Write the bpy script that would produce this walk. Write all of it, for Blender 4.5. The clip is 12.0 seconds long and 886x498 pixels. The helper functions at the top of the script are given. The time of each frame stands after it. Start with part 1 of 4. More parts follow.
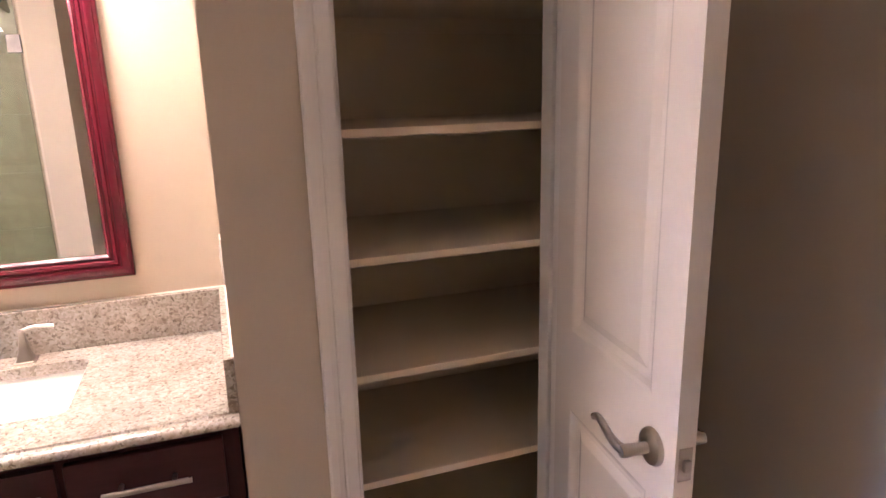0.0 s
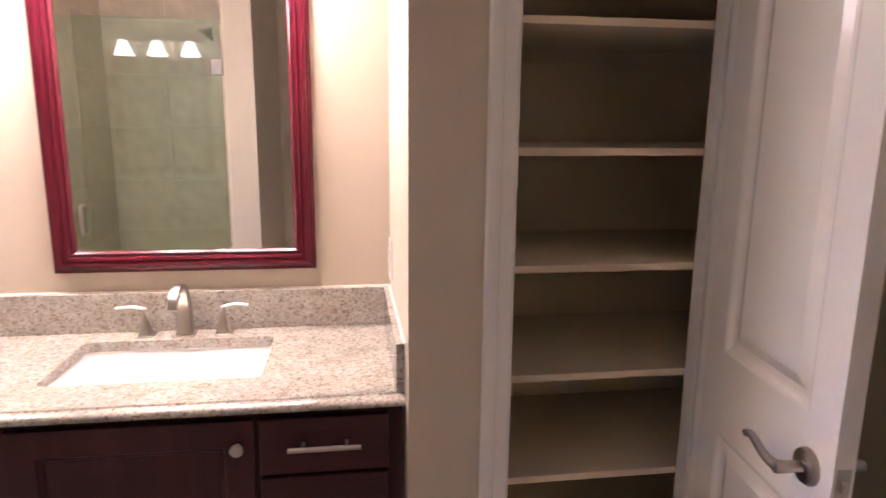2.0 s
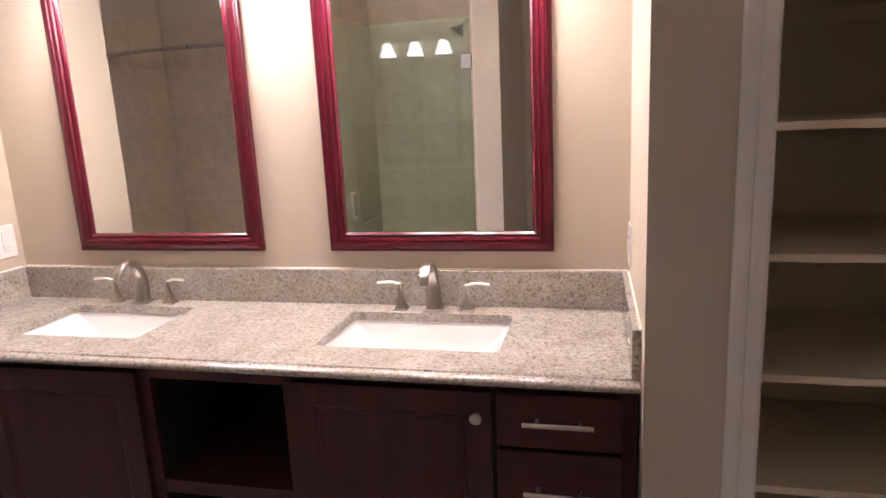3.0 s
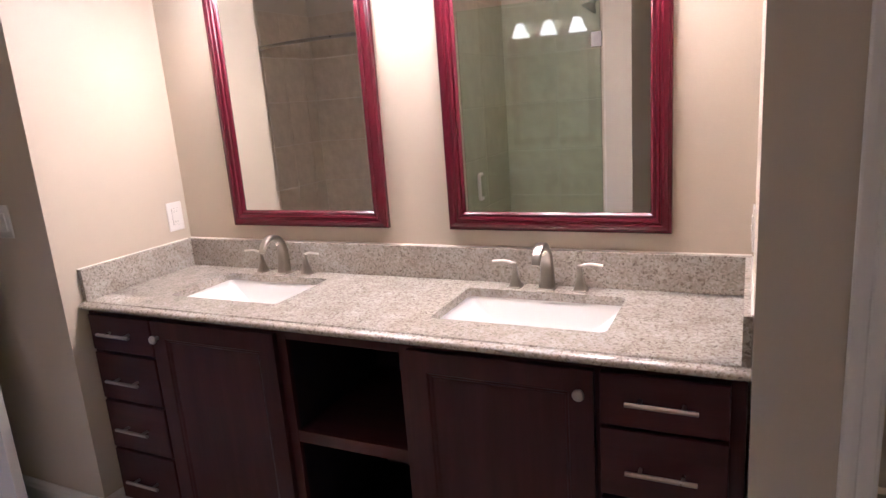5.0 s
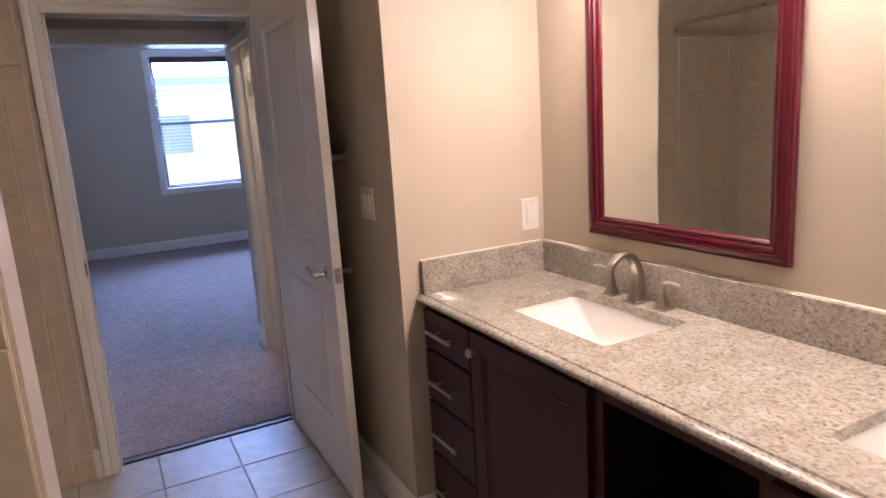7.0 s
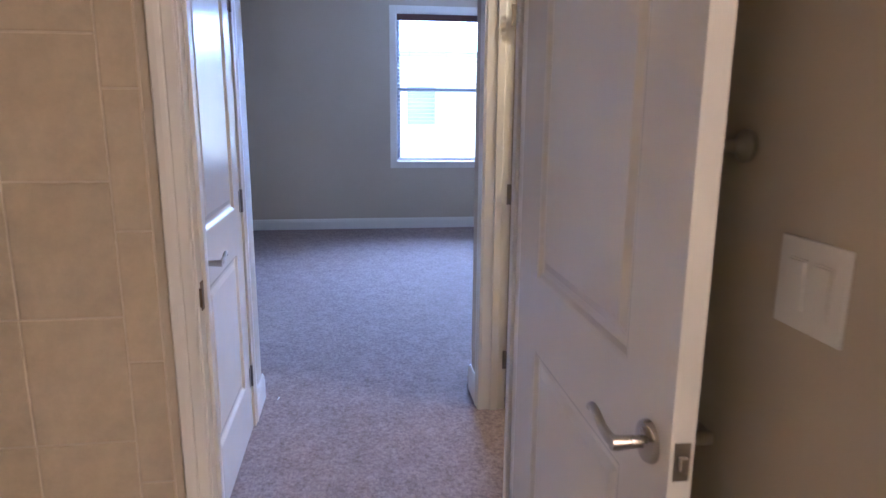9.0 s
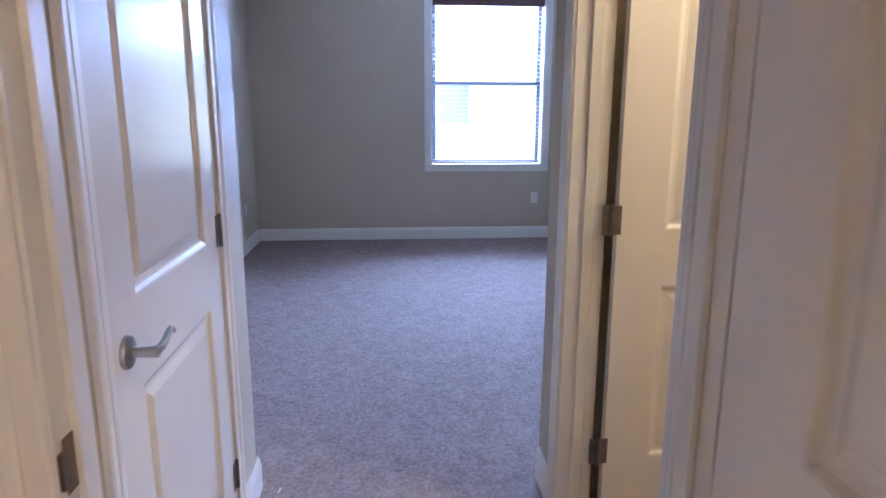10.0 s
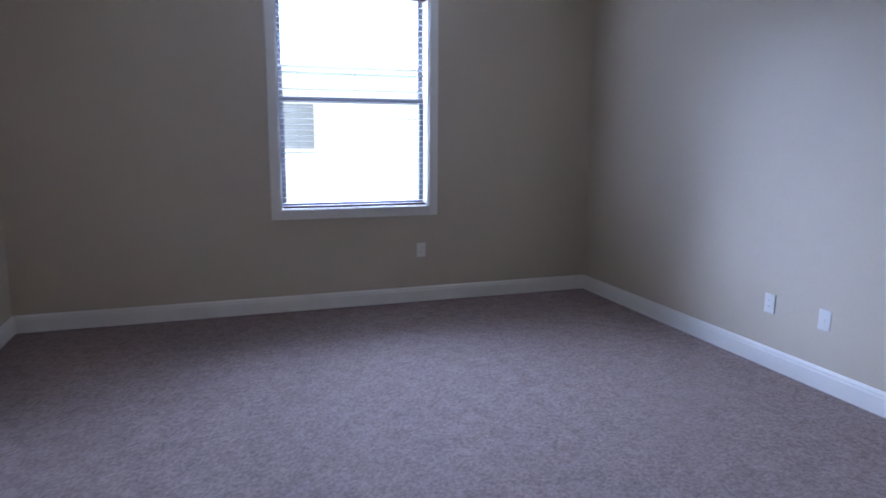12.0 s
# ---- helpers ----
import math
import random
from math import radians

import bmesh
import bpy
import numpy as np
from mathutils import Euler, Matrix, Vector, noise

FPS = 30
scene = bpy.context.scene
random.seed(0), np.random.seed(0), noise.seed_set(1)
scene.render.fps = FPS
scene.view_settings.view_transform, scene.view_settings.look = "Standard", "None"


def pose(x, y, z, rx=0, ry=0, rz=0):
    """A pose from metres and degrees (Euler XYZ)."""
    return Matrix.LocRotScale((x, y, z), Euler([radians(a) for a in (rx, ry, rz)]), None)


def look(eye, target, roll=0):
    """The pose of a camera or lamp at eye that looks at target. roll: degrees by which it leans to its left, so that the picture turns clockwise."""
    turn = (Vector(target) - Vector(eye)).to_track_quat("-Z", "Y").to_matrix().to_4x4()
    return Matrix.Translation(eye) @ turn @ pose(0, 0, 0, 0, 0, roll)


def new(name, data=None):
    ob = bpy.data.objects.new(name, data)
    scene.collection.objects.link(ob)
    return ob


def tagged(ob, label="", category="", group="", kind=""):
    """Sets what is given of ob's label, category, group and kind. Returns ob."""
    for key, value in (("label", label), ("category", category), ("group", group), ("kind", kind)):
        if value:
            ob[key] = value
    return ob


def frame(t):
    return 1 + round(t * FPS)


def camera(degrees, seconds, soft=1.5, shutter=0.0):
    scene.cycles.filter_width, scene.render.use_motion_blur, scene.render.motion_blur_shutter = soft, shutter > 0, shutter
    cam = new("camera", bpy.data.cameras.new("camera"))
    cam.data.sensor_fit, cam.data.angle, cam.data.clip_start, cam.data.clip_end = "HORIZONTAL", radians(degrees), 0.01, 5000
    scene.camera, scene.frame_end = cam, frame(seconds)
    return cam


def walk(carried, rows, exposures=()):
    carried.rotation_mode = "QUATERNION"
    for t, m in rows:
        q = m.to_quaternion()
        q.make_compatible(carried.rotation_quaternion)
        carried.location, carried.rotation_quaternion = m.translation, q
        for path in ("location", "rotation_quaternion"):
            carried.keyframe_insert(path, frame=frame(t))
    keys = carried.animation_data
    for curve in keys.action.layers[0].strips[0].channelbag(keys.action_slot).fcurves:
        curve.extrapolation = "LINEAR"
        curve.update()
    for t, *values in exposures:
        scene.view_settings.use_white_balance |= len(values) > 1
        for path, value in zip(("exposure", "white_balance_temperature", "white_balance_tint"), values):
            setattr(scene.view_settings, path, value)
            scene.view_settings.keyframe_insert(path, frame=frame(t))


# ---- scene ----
cam = camera(69.4, 12.0, shutter=0.2)
PATH = [
    (0, (2.172, -1.783, 1.513), (2.815, 0.048, 1.027), -1.5),
    (0.5, (2.177, -1.832, 1.531), (2.829, 0.01, 1.105), -0.3),
    (1, (2.182, -1.864, 1.539), (2.822, 0.002, 1.211), 0.1),
    (1.5, (2.13, -1.881, 1.502), (2.695, 0.0, 1.123), 1.0),
    (2, (2.049, -1.888, 1.494), (2.336, 0.053, 1.102), 0.6),
    (2.5, (2.039, -1.902, 1.487), (1.891, 0.051, 1.083), -1.2),
    (3, (2.063, -1.912, 1.49), (1.606, -0.011, 1.072), -2.8),
    (3.5, (2.1, -1.924, 1.492), (1.469, -0.074, 1.068), -3.5),
    (3.7, (2.126, -1.934, 1.506), (1.423, -0.114, 1.066), -4.1),
    (5.3, (2.148, -1.951, 1.489), (1.23, -0.23, 1.048), -4.3),
    (5.5, (2.149, -1.894, 1.484), (1.155, -0.212, 1.057), -4.4),
    (6, (2.197, -1.719, 1.471), (0.874, -0.275, 1.069), -4.4),
    (6.5, (2.137, -1.598, 1.486), (0.583, -0.408, 1.074), -4.6),
    (6.8, (2.018, -1.502, 1.484), (0.336, -0.501, 1.071), -4.1),
    (7, (1.933, -1.441, 1.465), (0.193, -0.536, 1.075), -3.7),
    (7.5, (1.69, -1.301, 1.443), (-0.166, -0.672, 1.044), -2.8),
    (7.7, (1.581, -1.236, 1.445), (-0.31, -0.715, 1.058), -2.3),
    (9.3, (0.2, -1.152, 1.396), (-1.743, -0.93, 0.979), 0.4),
    (9.5, (0.045, -1.147, 1.392), (-1.903, -0.952, 0.982), 0.2),
    (9.8, (-0.228, -1.156, 1.363), (-2.18, -0.982, 0.963), -0.5),
    (10, (-0.417, -1.159, 1.372), (-2.365, -0.994, 0.952), 0.2),
    (10.5, (-0.889, -1.168, 1.364), (-2.835, -0.992, 0.938), 1.2),
    (11, (-1.352, -1.148, 1.379), (-3.299, -0.974, 0.955), 1.4),
    (11.5, (-1.816, -1.162, 1.386), (-3.749, -0.847, 0.982), 1.1),
    (11.7, (-1.984, -1.166, 1.391), (-3.895, -0.73, 0.997), 0.7),
    (12, (-2.241, -1.118, 1.405), (-4.103, -0.478, 1.052), 0.4),
]
walk(cam, [(t, look(eye, target, roll)) for t, eye, target, roll in PATH],
     [(0, 1.08, 5400, 21), (1.5, 0.95, 5400, 21), (2.0, 0.85, 5200, 19), (2.5, 0.5, 5150, 17), (3.0, 0.4, 5000, 15), (5.5, 0.3, 4750, 15), (6.0, 0.2, 4650, 17), (7.0, 0.1, 5450, 16), (7.5, 0.1, 5500, 16), (9.5, 0.75, 5350, 11), (10.0, 0.7, 5750, 11), (10.5, 0.4, 5900, 11), (11.0, 0.1, 5850, 12), (11.5, -0.05, 6300, 12), (12, -0.1, 6700, 12)])

# ---- light ----
def blackbody_lamp(name, kind, m, watts, color, size=0.05):
    data = bpy.data.lights.new(name, kind)
    data.energy, data.color = watts, color
    if kind == "POINT":
        data.shadow_soft_size = size
    ob = new(name, data)
    ob.matrix_world = m
    return ob


SUN_UP, SUN_TURN = 44, 115
world = bpy.data.worlds.new("sky")
world.use_nodes = True
scene.world = world
sky = world.node_tree.nodes.new("ShaderNodeTexSky")
sky.sky_type, sky.sun_disc = "NISHITA", False
sky.sun_elevation, sky.sun_rotation = radians(SUN_UP), radians(SUN_TURN)
world.node_tree.links.new(sky.outputs[0], world.node_tree.nodes["Background"].inputs[0])
world.node_tree.nodes["Background"].inputs[1].default_value = 0.15
sun = bpy.data.lights.new("sun", "SUN")
sun.energy, sun.angle, sun.color = 5.0, radians(0.6), (1.0, 0.95, 0.88)
sun_ob = new("sun", sun)
sun_ob.matrix_world = Matrix.Translation((0, 0, 20)) @ Euler((radians(90 - SUN_UP), 0, radians(180 - SUN_TURN))).to_matrix().to_4x4()
WARM = (1.0, 0.60, 0.37)
LAMP_WATTS = 1.1
# bright open sky behind the neighbouring roof, falling through the bedroom window
day = bpy.data.lights.new("window_daylight", "AREA")
day.shape, day.size, day.size_y, day.energy, day.color = "RECTANGLE", 54.0, 30.0, 560000.0, (0.40, 0.56, 1.0)
new("window_daylight", day).matrix_world = look((-28.0, -0.6, 18.0), (0.0, -0.6, 4.0))


# ---- materials ----
def shader(name, color, rough=0.5, metal=0.0):
    m = bpy.data.materials.new(name)
    m.use_nodes = True
    n = m.node_tree.nodes["Principled BSDF"]
    n.inputs["Base Color"].default_value = (*color, 1)
    n.inputs["Roughness"].default_value = rough
    n.inputs["Metallic"].default_value = metal
    return m, m.node_tree, n


def node(tree, kind, **values):
    n = tree.nodes.new(kind)
    for key, value in values.items():
        n.inputs[key].default_value = value
    return n


def coords(tree, scale=(1, 1, 1), turn=(0, 0, 0)):
    c = tree.nodes.new("ShaderNodeTexCoord")
    m = tree.nodes.new("ShaderNodeMapping")
    m.inputs["Scale"].default_value = scale
    m.inputs["Rotation"].default_value = turn
    tree.links.new(c.outputs["Object"], m.inputs[0])
    return m.outputs[0]


def noise_of(tree, vec, scale, detail=4.0, rough=0.55):
    n = node(tree, "ShaderNodeTexNoise", Scale=scale, Detail=detail, Roughness=rough)
    tree.links.new(vec, n.inputs["Vector"])
    return n.outputs[0]


def ramp(tree, fac, stops):
    r = tree.nodes.new("ShaderNodeValToRGB")
    while len(r.color_ramp.elements) < len(stops):
        r.color_ramp.elements.new(0.5)
    for e, (p, c) in zip(r.color_ramp.elements, stops):
        e.position, e.color = p, (*c, 1)
    tree.links.new(fac, r.inputs[0])
    return r.outputs[0]


def bump(tree, n, height, strength, distance):
    b = node(tree, "ShaderNodeBump", Strength=strength, Distance=distance)
    tree.links.new(height, b.inputs["Height"])
    tree.links.new(b.outputs[0], n.inputs["Normal"])
    return b


def mul(c, k):
    return tuple(min(1.0, v * k) for v in c)


def plain(name, color, rough=0.5, metal=0.0, vary=0.06, scale=3.0, fine=180.0, relief=0.15, depth=0.0006, gloss_vary=0.08):
    """A surface with soft mottling at a large scale and grain at a fine one."""
    m, tree, n = shader(name, color, rough, metal)
    v = coords(tree)
    big = noise_of(tree, v, scale, 5)
    tree.links.new(ramp(tree, big, [(0.3, mul(color, 1 - vary)), (0.7, mul(color, 1 + vary))]), n.inputs["Base Color"])
    small = noise_of(tree, v, fine, 3)
    if relief:
        bump(tree, n, small, relief, depth)
    r = node(tree, "ShaderNodeMapRange", **{"To Min": max(0.02, rough - gloss_vary), "To Max": min(1, rough + gloss_vary)})
    tree.links.new(noise_of(tree, v, scale * 4, 4), r.inputs[0])
    tree.links.new(r.outputs[0], n.inputs["Roughness"])
    return m


def wood(name, dark, light, rough, along="Z", grain=22.0, gloss=0.5, relief=0.12):
    m, tree, n = shader(name, light, rough)
    n.inputs["Specular IOR Level"].default_value = gloss
    squeeze = {"X": (0.08, 1, 1), "Y": (1, 0.08, 1), "Z": (1, 1, 0.08)}[along]
    v = coords(tree, squeeze)
    g = noise_of(tree, v, grain, 6, 0.65)
    tree.links.new(ramp(tree, g, [(0.3, dark), (0.7, light)]), n.inputs["Base Color"])
    bump(tree, n, noise_of(tree, v, grain * 5, 3), relief, 0.0006)
    return m


def granite(name):
    m, tree, n = shader(name, (0.5, 0.45, 0.4), 0.10)
    v = coords(tree)
    vor = node(tree, "ShaderNodeTexVoronoi", Scale=185.0)
    warp = node(tree, "ShaderNodeVectorMath")
    warp.operation = "ADD"
    nz = node(tree, "ShaderNodeTexNoise", Scale=45.0, Detail=4.0)
    tree.links.new(v, nz.inputs["Vector"])
    half = node(tree, "ShaderNodeVectorMath")
    half.operation = "SCALE"
    half.inputs["Scale"].default_value = 0.022
    tree.links.new(nz.outputs["Color"], half.inputs[0])
    tree.links.new(v, warp.inputs[0])
    tree.links.new(half.outputs[0], warp.inputs[1])
    tree.links.new(warp.outputs[0], vor.inputs["Vector"])
    sep = tree.nodes.new("ShaderNodeSeparateColor")
    tree.links.new(vor.outputs["Color"], sep.inputs[0])
    cells = ramp(tree, sep.outputs[0], [(0.0, (0.185, 0.157, 0.125)), (0.10, (0.275, 0.240, 0.193)), (0.28, (0.350, 0.315, 0.262)), (0.60, (0.410, 0.375, 0.322)), (1.0, (0.475, 0.445, 0.395))])
    cloud = ramp(tree, noise_of(tree, v, 14.0, 5), [(0.32, (0.80, 0.77, 0.74)), (0.66, (1.0, 1.0, 1.0))])
    mix = tree.nodes.new("ShaderNodeMix")
    mix.data_type, mix.blend_type = "RGBA", "MULTIPLY"
    mix.inputs["Factor"].default_value = 1.0
    tree.links.new(cells, mix.inputs["A"])
    tree.links.new(cloud, mix.inputs["B"])
    tree.links.new(mix.outputs["Result"], n.inputs["Base Color"])
    return m


def carpet(name):
    m, tree, n = shader(name, (0.3, 0.25, 0.23), 0.95)
    v = coords(tree)
    tuft = noise_of(tree, v, 62.0, 5, 0.8)
    lay = noise_of(tree, v, 9.0, 5, 0.6)
    mixed = node(tree, "ShaderNodeMath")
    mixed.operation = "ADD"
    part2 = node(tree, "ShaderNodeMath")
    part2.operation, part2.inputs[1].default_value = "MULTIPLY", 0.24
    tree.links.new(lay, part2.inputs[0])
    tree.links.new(tuft, mixed.inputs[0])
    tree.links.new(part2.outputs[0], mixed.inputs[1])
    tree.links.new(ramp(tree, mixed.outputs[0], [(0.40, (0.135, 0.098, 0.088)), (0.86, (0.47, 0.366, 0.330))]), n.inputs["Base Color"])
    bump(tree, n, mixed.outputs[0], 0.75, 0.011)
    n.inputs["Specular IOR Level"].default_value = 0.1
    return m


def ceramic(name, color, rough=0.35, vary=0.10, relief=0.25):
    """Fired tile: each piece a little different, with cloudy mottling."""
    m, tree, n = shader(name, color, rough)
    v = coords(tree)
    info = tree.nodes.new("ShaderNodeObjectInfo")
    cloud = ramp(tree, noise_of(tree, v, 11.0, 6, 0.65), [(0.3, mul(color, 1 - vary)), (0.72, mul(color, 1 + vary))])
    tone = ramp(tree, info.outputs["Random"], [(0.0, (0.93, 0.93, 0.93)), (1.0, (1.0, 1.0, 1.0))])
    mix = tree.nodes.new("ShaderNodeMix")
    mix.data_type, mix.blend_type = "RGBA", "MULTIPLY"
    mix.inputs["Factor"].default_value = 1.0
    tree.links.new(cloud, mix.inputs["A"])
    tree.links.new(tone, mix.inputs["B"])
    tree.links.new(mix.outputs["Result"], n.inputs["Base Color"])
    bump(tree, n, noise_of(tree, v, 35.0, 4), relief, 0.002)
    return m


def glass(name, tint, rough=0.0):
    m, tree, n = shader(name, tint, rough)
    n.inputs["Transmission Weight"].default_value = 1.0
    n.inputs["IOR"].default_value = 1.45
    return m


PAINT = plain("wall_paint", (0.515, 0.440, 0.335), 0.6, vary=0.03, scale=1.6, fine=160, relief=0.22, depth=0.0012)
CEIL = plain("ceiling_paint", (0.87, 0.84, 0.79), 0.8, vary=0.02, fine=90, relief=0.35, depth=0.002)
WHITE = plain("white_enamel", (0.76, 0.73, 0.67), 0.32, vary=0.02, relief=0.0, gloss_vary=0.03)
SHELFPAINT = plain("shelf_paint", (0.79, 0.67, 0.49), 0.45, vary=0.03, relief=0.0)
DOORWHITE = plain("door_enamel", (0.82, 0.775, 0.70), 0.19, vary=0.02, relief=0.0, gloss_vary=0.03)
GLOSSWHITE = plain("gloss_trim_enamel", (0.80, 0.765, 0.70), 0.11, vary=0.02, relief=0.0, gloss_vary=0.03)
ESPRESSO = wood("espresso_wood", (0.036, 0.0098, 0.0096), (0.060, 0.0158, 0.0155), 0.42, "Z", gloss=0.20)
ESPRESSO_H = wood("espresso_wood_across", (0.036, 0.0098, 0.0096), (0.060, 0.0158, 0.0155), 0.42, "X", gloss=0.20)
# near-black: the shade of the cabinet recesses and toe kick put into the colour
INSIDE_SHADE = plain("cabinet_inside_shade", (0.010, 0.006, 0.006), 0.6)
MAHOG = wood("mahogany_lacquer", (0.074, 0.0048, 0.0118), (0.084, 0.0053, 0.0130), 0.22, "Z", 14, relief=0.004)
MAHOG_H = wood("mahogany_lacquer_across", (0.074, 0.0048, 0.0118), (0.084, 0.0053, 0.0130), 0.22, "X", 14, relief=0.004)
NICKEL = plain("brushed_nickel", (0.44, 0.40, 0.345), 0.30, 1.0, vary=0.05, relief=0.05)
DULL = plain("dull_hinge_steel", (0.22, 0.20, 0.185), 0.42, 1.0, vary=0.12, scale=30, relief=0.0)
# paler copy of the nickel: the lit look of levers and pull set by colour
NICKEL_LIT = plain("lit_nickel", (0.78, 0.74, 0.68), 0.36, 1.0, vary=0.04, relief=0.0)
BRONZE = plain("aged_metal", (0.22, 0.16, 0.11), 0.35, 1.0, vary=0.25, scale=40)
MIRROR, _, _ = shader("mirror_silver", (0.86, 0.88, 0.86), 0.0, 1.0)
PORCELAIN = plain("porcelain", (0.84, 0.82, 0.78), 0.10, vary=0.01, relief=0.0)
ACRYLIC = plain("tub_acrylic", (0.74, 0.69, 0.60), 0.18, vary=0.02, relief=0.0)
PLASTIC = plain("switch_plastic", (0.74, 0.71, 0.66), 0.35, vary=0.01, relief=0.0)
CAULK = plain("pale_caulk", (0.74, 0.69, 0.60), 0.45, vary=0.04, relief=0.0)
SLOT = plain("outlet_slot", (0.03, 0.03, 0.03), 0.6, relief=0.0)
GRANITE = granite("speckled_granite")
CARPET = carpet("taupe_carpet")
TILE = ceramic("beige_wall_tile", (0.54, 0.442, 0.315), vary=0.13)
FLOORTILE = ceramic("pale_floor_tile", (0.50, 0.465, 0.405), 0.30, vary=0.20, relief=0.6)
GROUT = plain("wall_grout", (0.60, 0.515, 0.400), 0.85, vary=0.08, scale=12)
FLOORGROUT = plain("floor_grout", (0.30, 0.26, 0.22), 0.9, vary=0.15, scale=14)
SHOWERGLASS = glass("shower_glass", (0.82, 0.97, 0.88))
PANE = glass("window_glass", (0.97, 0.99, 0.99))
BLACKGAP = plain("dark_strip", (0.05, 0.035, 0.028), 0.4, relief=0.0)
BLIND, _bt, _bn = shader("blind_slat", (0.42, 0.40, 0.39), 0.45)
_thin = node(_bt, "ShaderNodeBsdfTranslucent", Color=(0.42, 0.40, 0.39, 1))
_both = node(_bt, "ShaderNodeMixShader", Fac=0.08)
_bt.links.new(_bn.outputs[0], _both.inputs[1])
_bt.links.new(_thin.outputs[0], _both.inputs[2])
_bt.links.new(_both.outputs[0], _bt.nodes["Material Output"].inputs[0])
VALANCE = wood("dark_headrail", (0.05, 0.018, 0.014), (0.10, 0.035, 0.028), 0.4, "Y")
VINYL = plain("window_vinyl", (0.09, 0.09, 0.10), 0.4, vary=0.03, relief=0.0)


# ---- building helpers ----
def box(bm, x0, y0, z0, x1, y1, z1, bevel=0.0, segments=2):
    x0, x1, y0, y1, z0, z1 = min(x0, x1), max(x0, x1), min(y0, y1), max(y0, y1), min(z0, z1), max(z0, z1)
    vs = [bm.verts.new((x, y, z)) for x in (x0, x1) for y in (y0, y1) for z in (z0, z1)]
    fs = [bm.faces.new([vs[i] for i in f]) for f in ((0, 1, 3, 2), (4, 6, 7, 5), (0, 4, 5, 1), (2, 3, 7, 6), (0, 2, 6, 4), (1, 5, 7, 3))]
    if bevel:
        edges = list({e for f in fs for e in f.edges})
        bmesh.ops.bevel(bm, geom=edges, offset=bevel, segments=segments, affect="EDGES", profile=0.5)
    return bm


def boxes(*rows, bevel=0.0):
    bm = bmesh.new()
    for r in rows:
        box(bm, *r, bevel=bevel)
    return bm


def lathe(profile, steps=32, m=None):
    """A turned body from (radius, height) pairs, about z."""
    bm = bmesh.new()
    rings = []
    for r, z in profile:
        rings.append([bm.verts.new((r * math.cos(2 * math.pi * k / steps), r * math.sin(2 * math.pi * k / steps), z)) for k in range(steps)])
    for a, b in zip(rings, rings[1:]):
        for k in range(steps):
            bm.faces.new((a[k], a[(k + 1) % steps], b[(k + 1) % steps], b[k]))
    bm.faces.new(rings[0][::-1])
    bm.faces.new(rings[-1])
    if m is not None:
        bmesh.ops.transform(bm, matrix=m, verts=bm.verts)
    return bm


def sweep(points, radii, steps=16, m=None, flat=1.0):
    """A rounded rod along points, with a radius at each."""
    bm = bmesh.new()
    pts = [Vector(p) for p in points]
    rings = []
    side = None
    for i, p in enumerate(pts):
        way = (pts[min(i + 1, len(pts) - 1)] - pts[max(i - 1, 0)]).normalized()
        if side is None:
            side = way.cross(Vector((0, 1, 0)) if abs(way.y) < 0.9 else Vector((1, 0, 0))).normalized()
        side = (side - way * side.dot(way)).normalized()
        up = way.cross(side)
        rings.append([bm.verts.new(p + radii[i] * (math.cos(2 * math.pi * k / steps) * side + flat * math.sin(2 * math.pi * k / steps) * up)) for k in range(steps)])
    for a, b in zip(rings, rings[1:]):
        for k in range(steps):
            bm.faces.new((a[k], a[(k + 1) % steps], b[(k + 1) % steps], b[k]))
    bm.faces.new(rings[0][::-1])
    bm.faces.new(rings[-1])
    if m is not None:
        bmesh.ops.transform(bm, matrix=m, verts=bm.verts)
    return bm


def smooth_curve(pts, n=8):
    """Points along a soft curve through the given ones."""
    p = [Vector(v) for v in pts]
    p = [2 * p[0] - p[1], *p, 2 * p[-1] - p[-2]]
    out = []
    for i in range(1, len(p) - 2):
        for k in range(n):
            t = k / n
            a, b, c, d = p[i - 1:i + 3]
            out.append(0.5 * (2 * b + (c - a) * t + (2 * a - 5 * b + 4 * c - d) * t * t + (3 * b - a - 3 * c + d) * t ** 3))
    return out + [p[-2]]


def merge(bm, other):
    me = bpy.data.meshes.new("temp")
    other.to_mesh(me)
    bm.from_mesh(me)
    bpy.data.meshes.remove(me)
    other.free()
    return bm


def mesh_of(name, bm, material, smooth=False):
    me = bpy.data.meshes.new(name)
    bmesh.ops.recalc_face_normals(bm, faces=bm.faces)
    bm.to_mesh(me)
    bm.free()
    me.materials.append(material)
    if smooth:
        for p in me.polygons:
            p.use_smooth = True
        me.set_sharp_from_angle(angle=radians(35))
    return me


def part(name, bm, material, parent=None, label="", smooth=False):
    ob = new(name, mesh_of(name, bm, material, smooth))
    if parent is not None:
        ob.parent = parent
    if label:
        tagged(ob, label)
    return ob


def thing(name, label, category, at=(0, 0, 0), group="", kind=""):
    ob = new(name)
    ob.empty_display_size = 0.05
    ob.matrix_world = at if isinstance(at, Matrix) else Matrix.Translation(at)
    return tagged(ob, label, category, group, kind)


def solid(name, bm, material, label, category, kind="structure", smooth=False):
    return tagged(part(name, bm, material, smooth=smooth), label, category, "", kind)


# ---- structure ----
H = 2.74
HEAD = 2.04
T = 0.12
BED_X0, BED_X1, BED_Y0, BED_Y1 = -7.30, -2.583, -2.560, 2.000
DOOR_Y0, DOOR_Y1 = -1.561, -0.742
WALL_X0, WALL_X1 = -1.25, -1.145
VL, VR = -1.655, -0.607
TN = 0.110
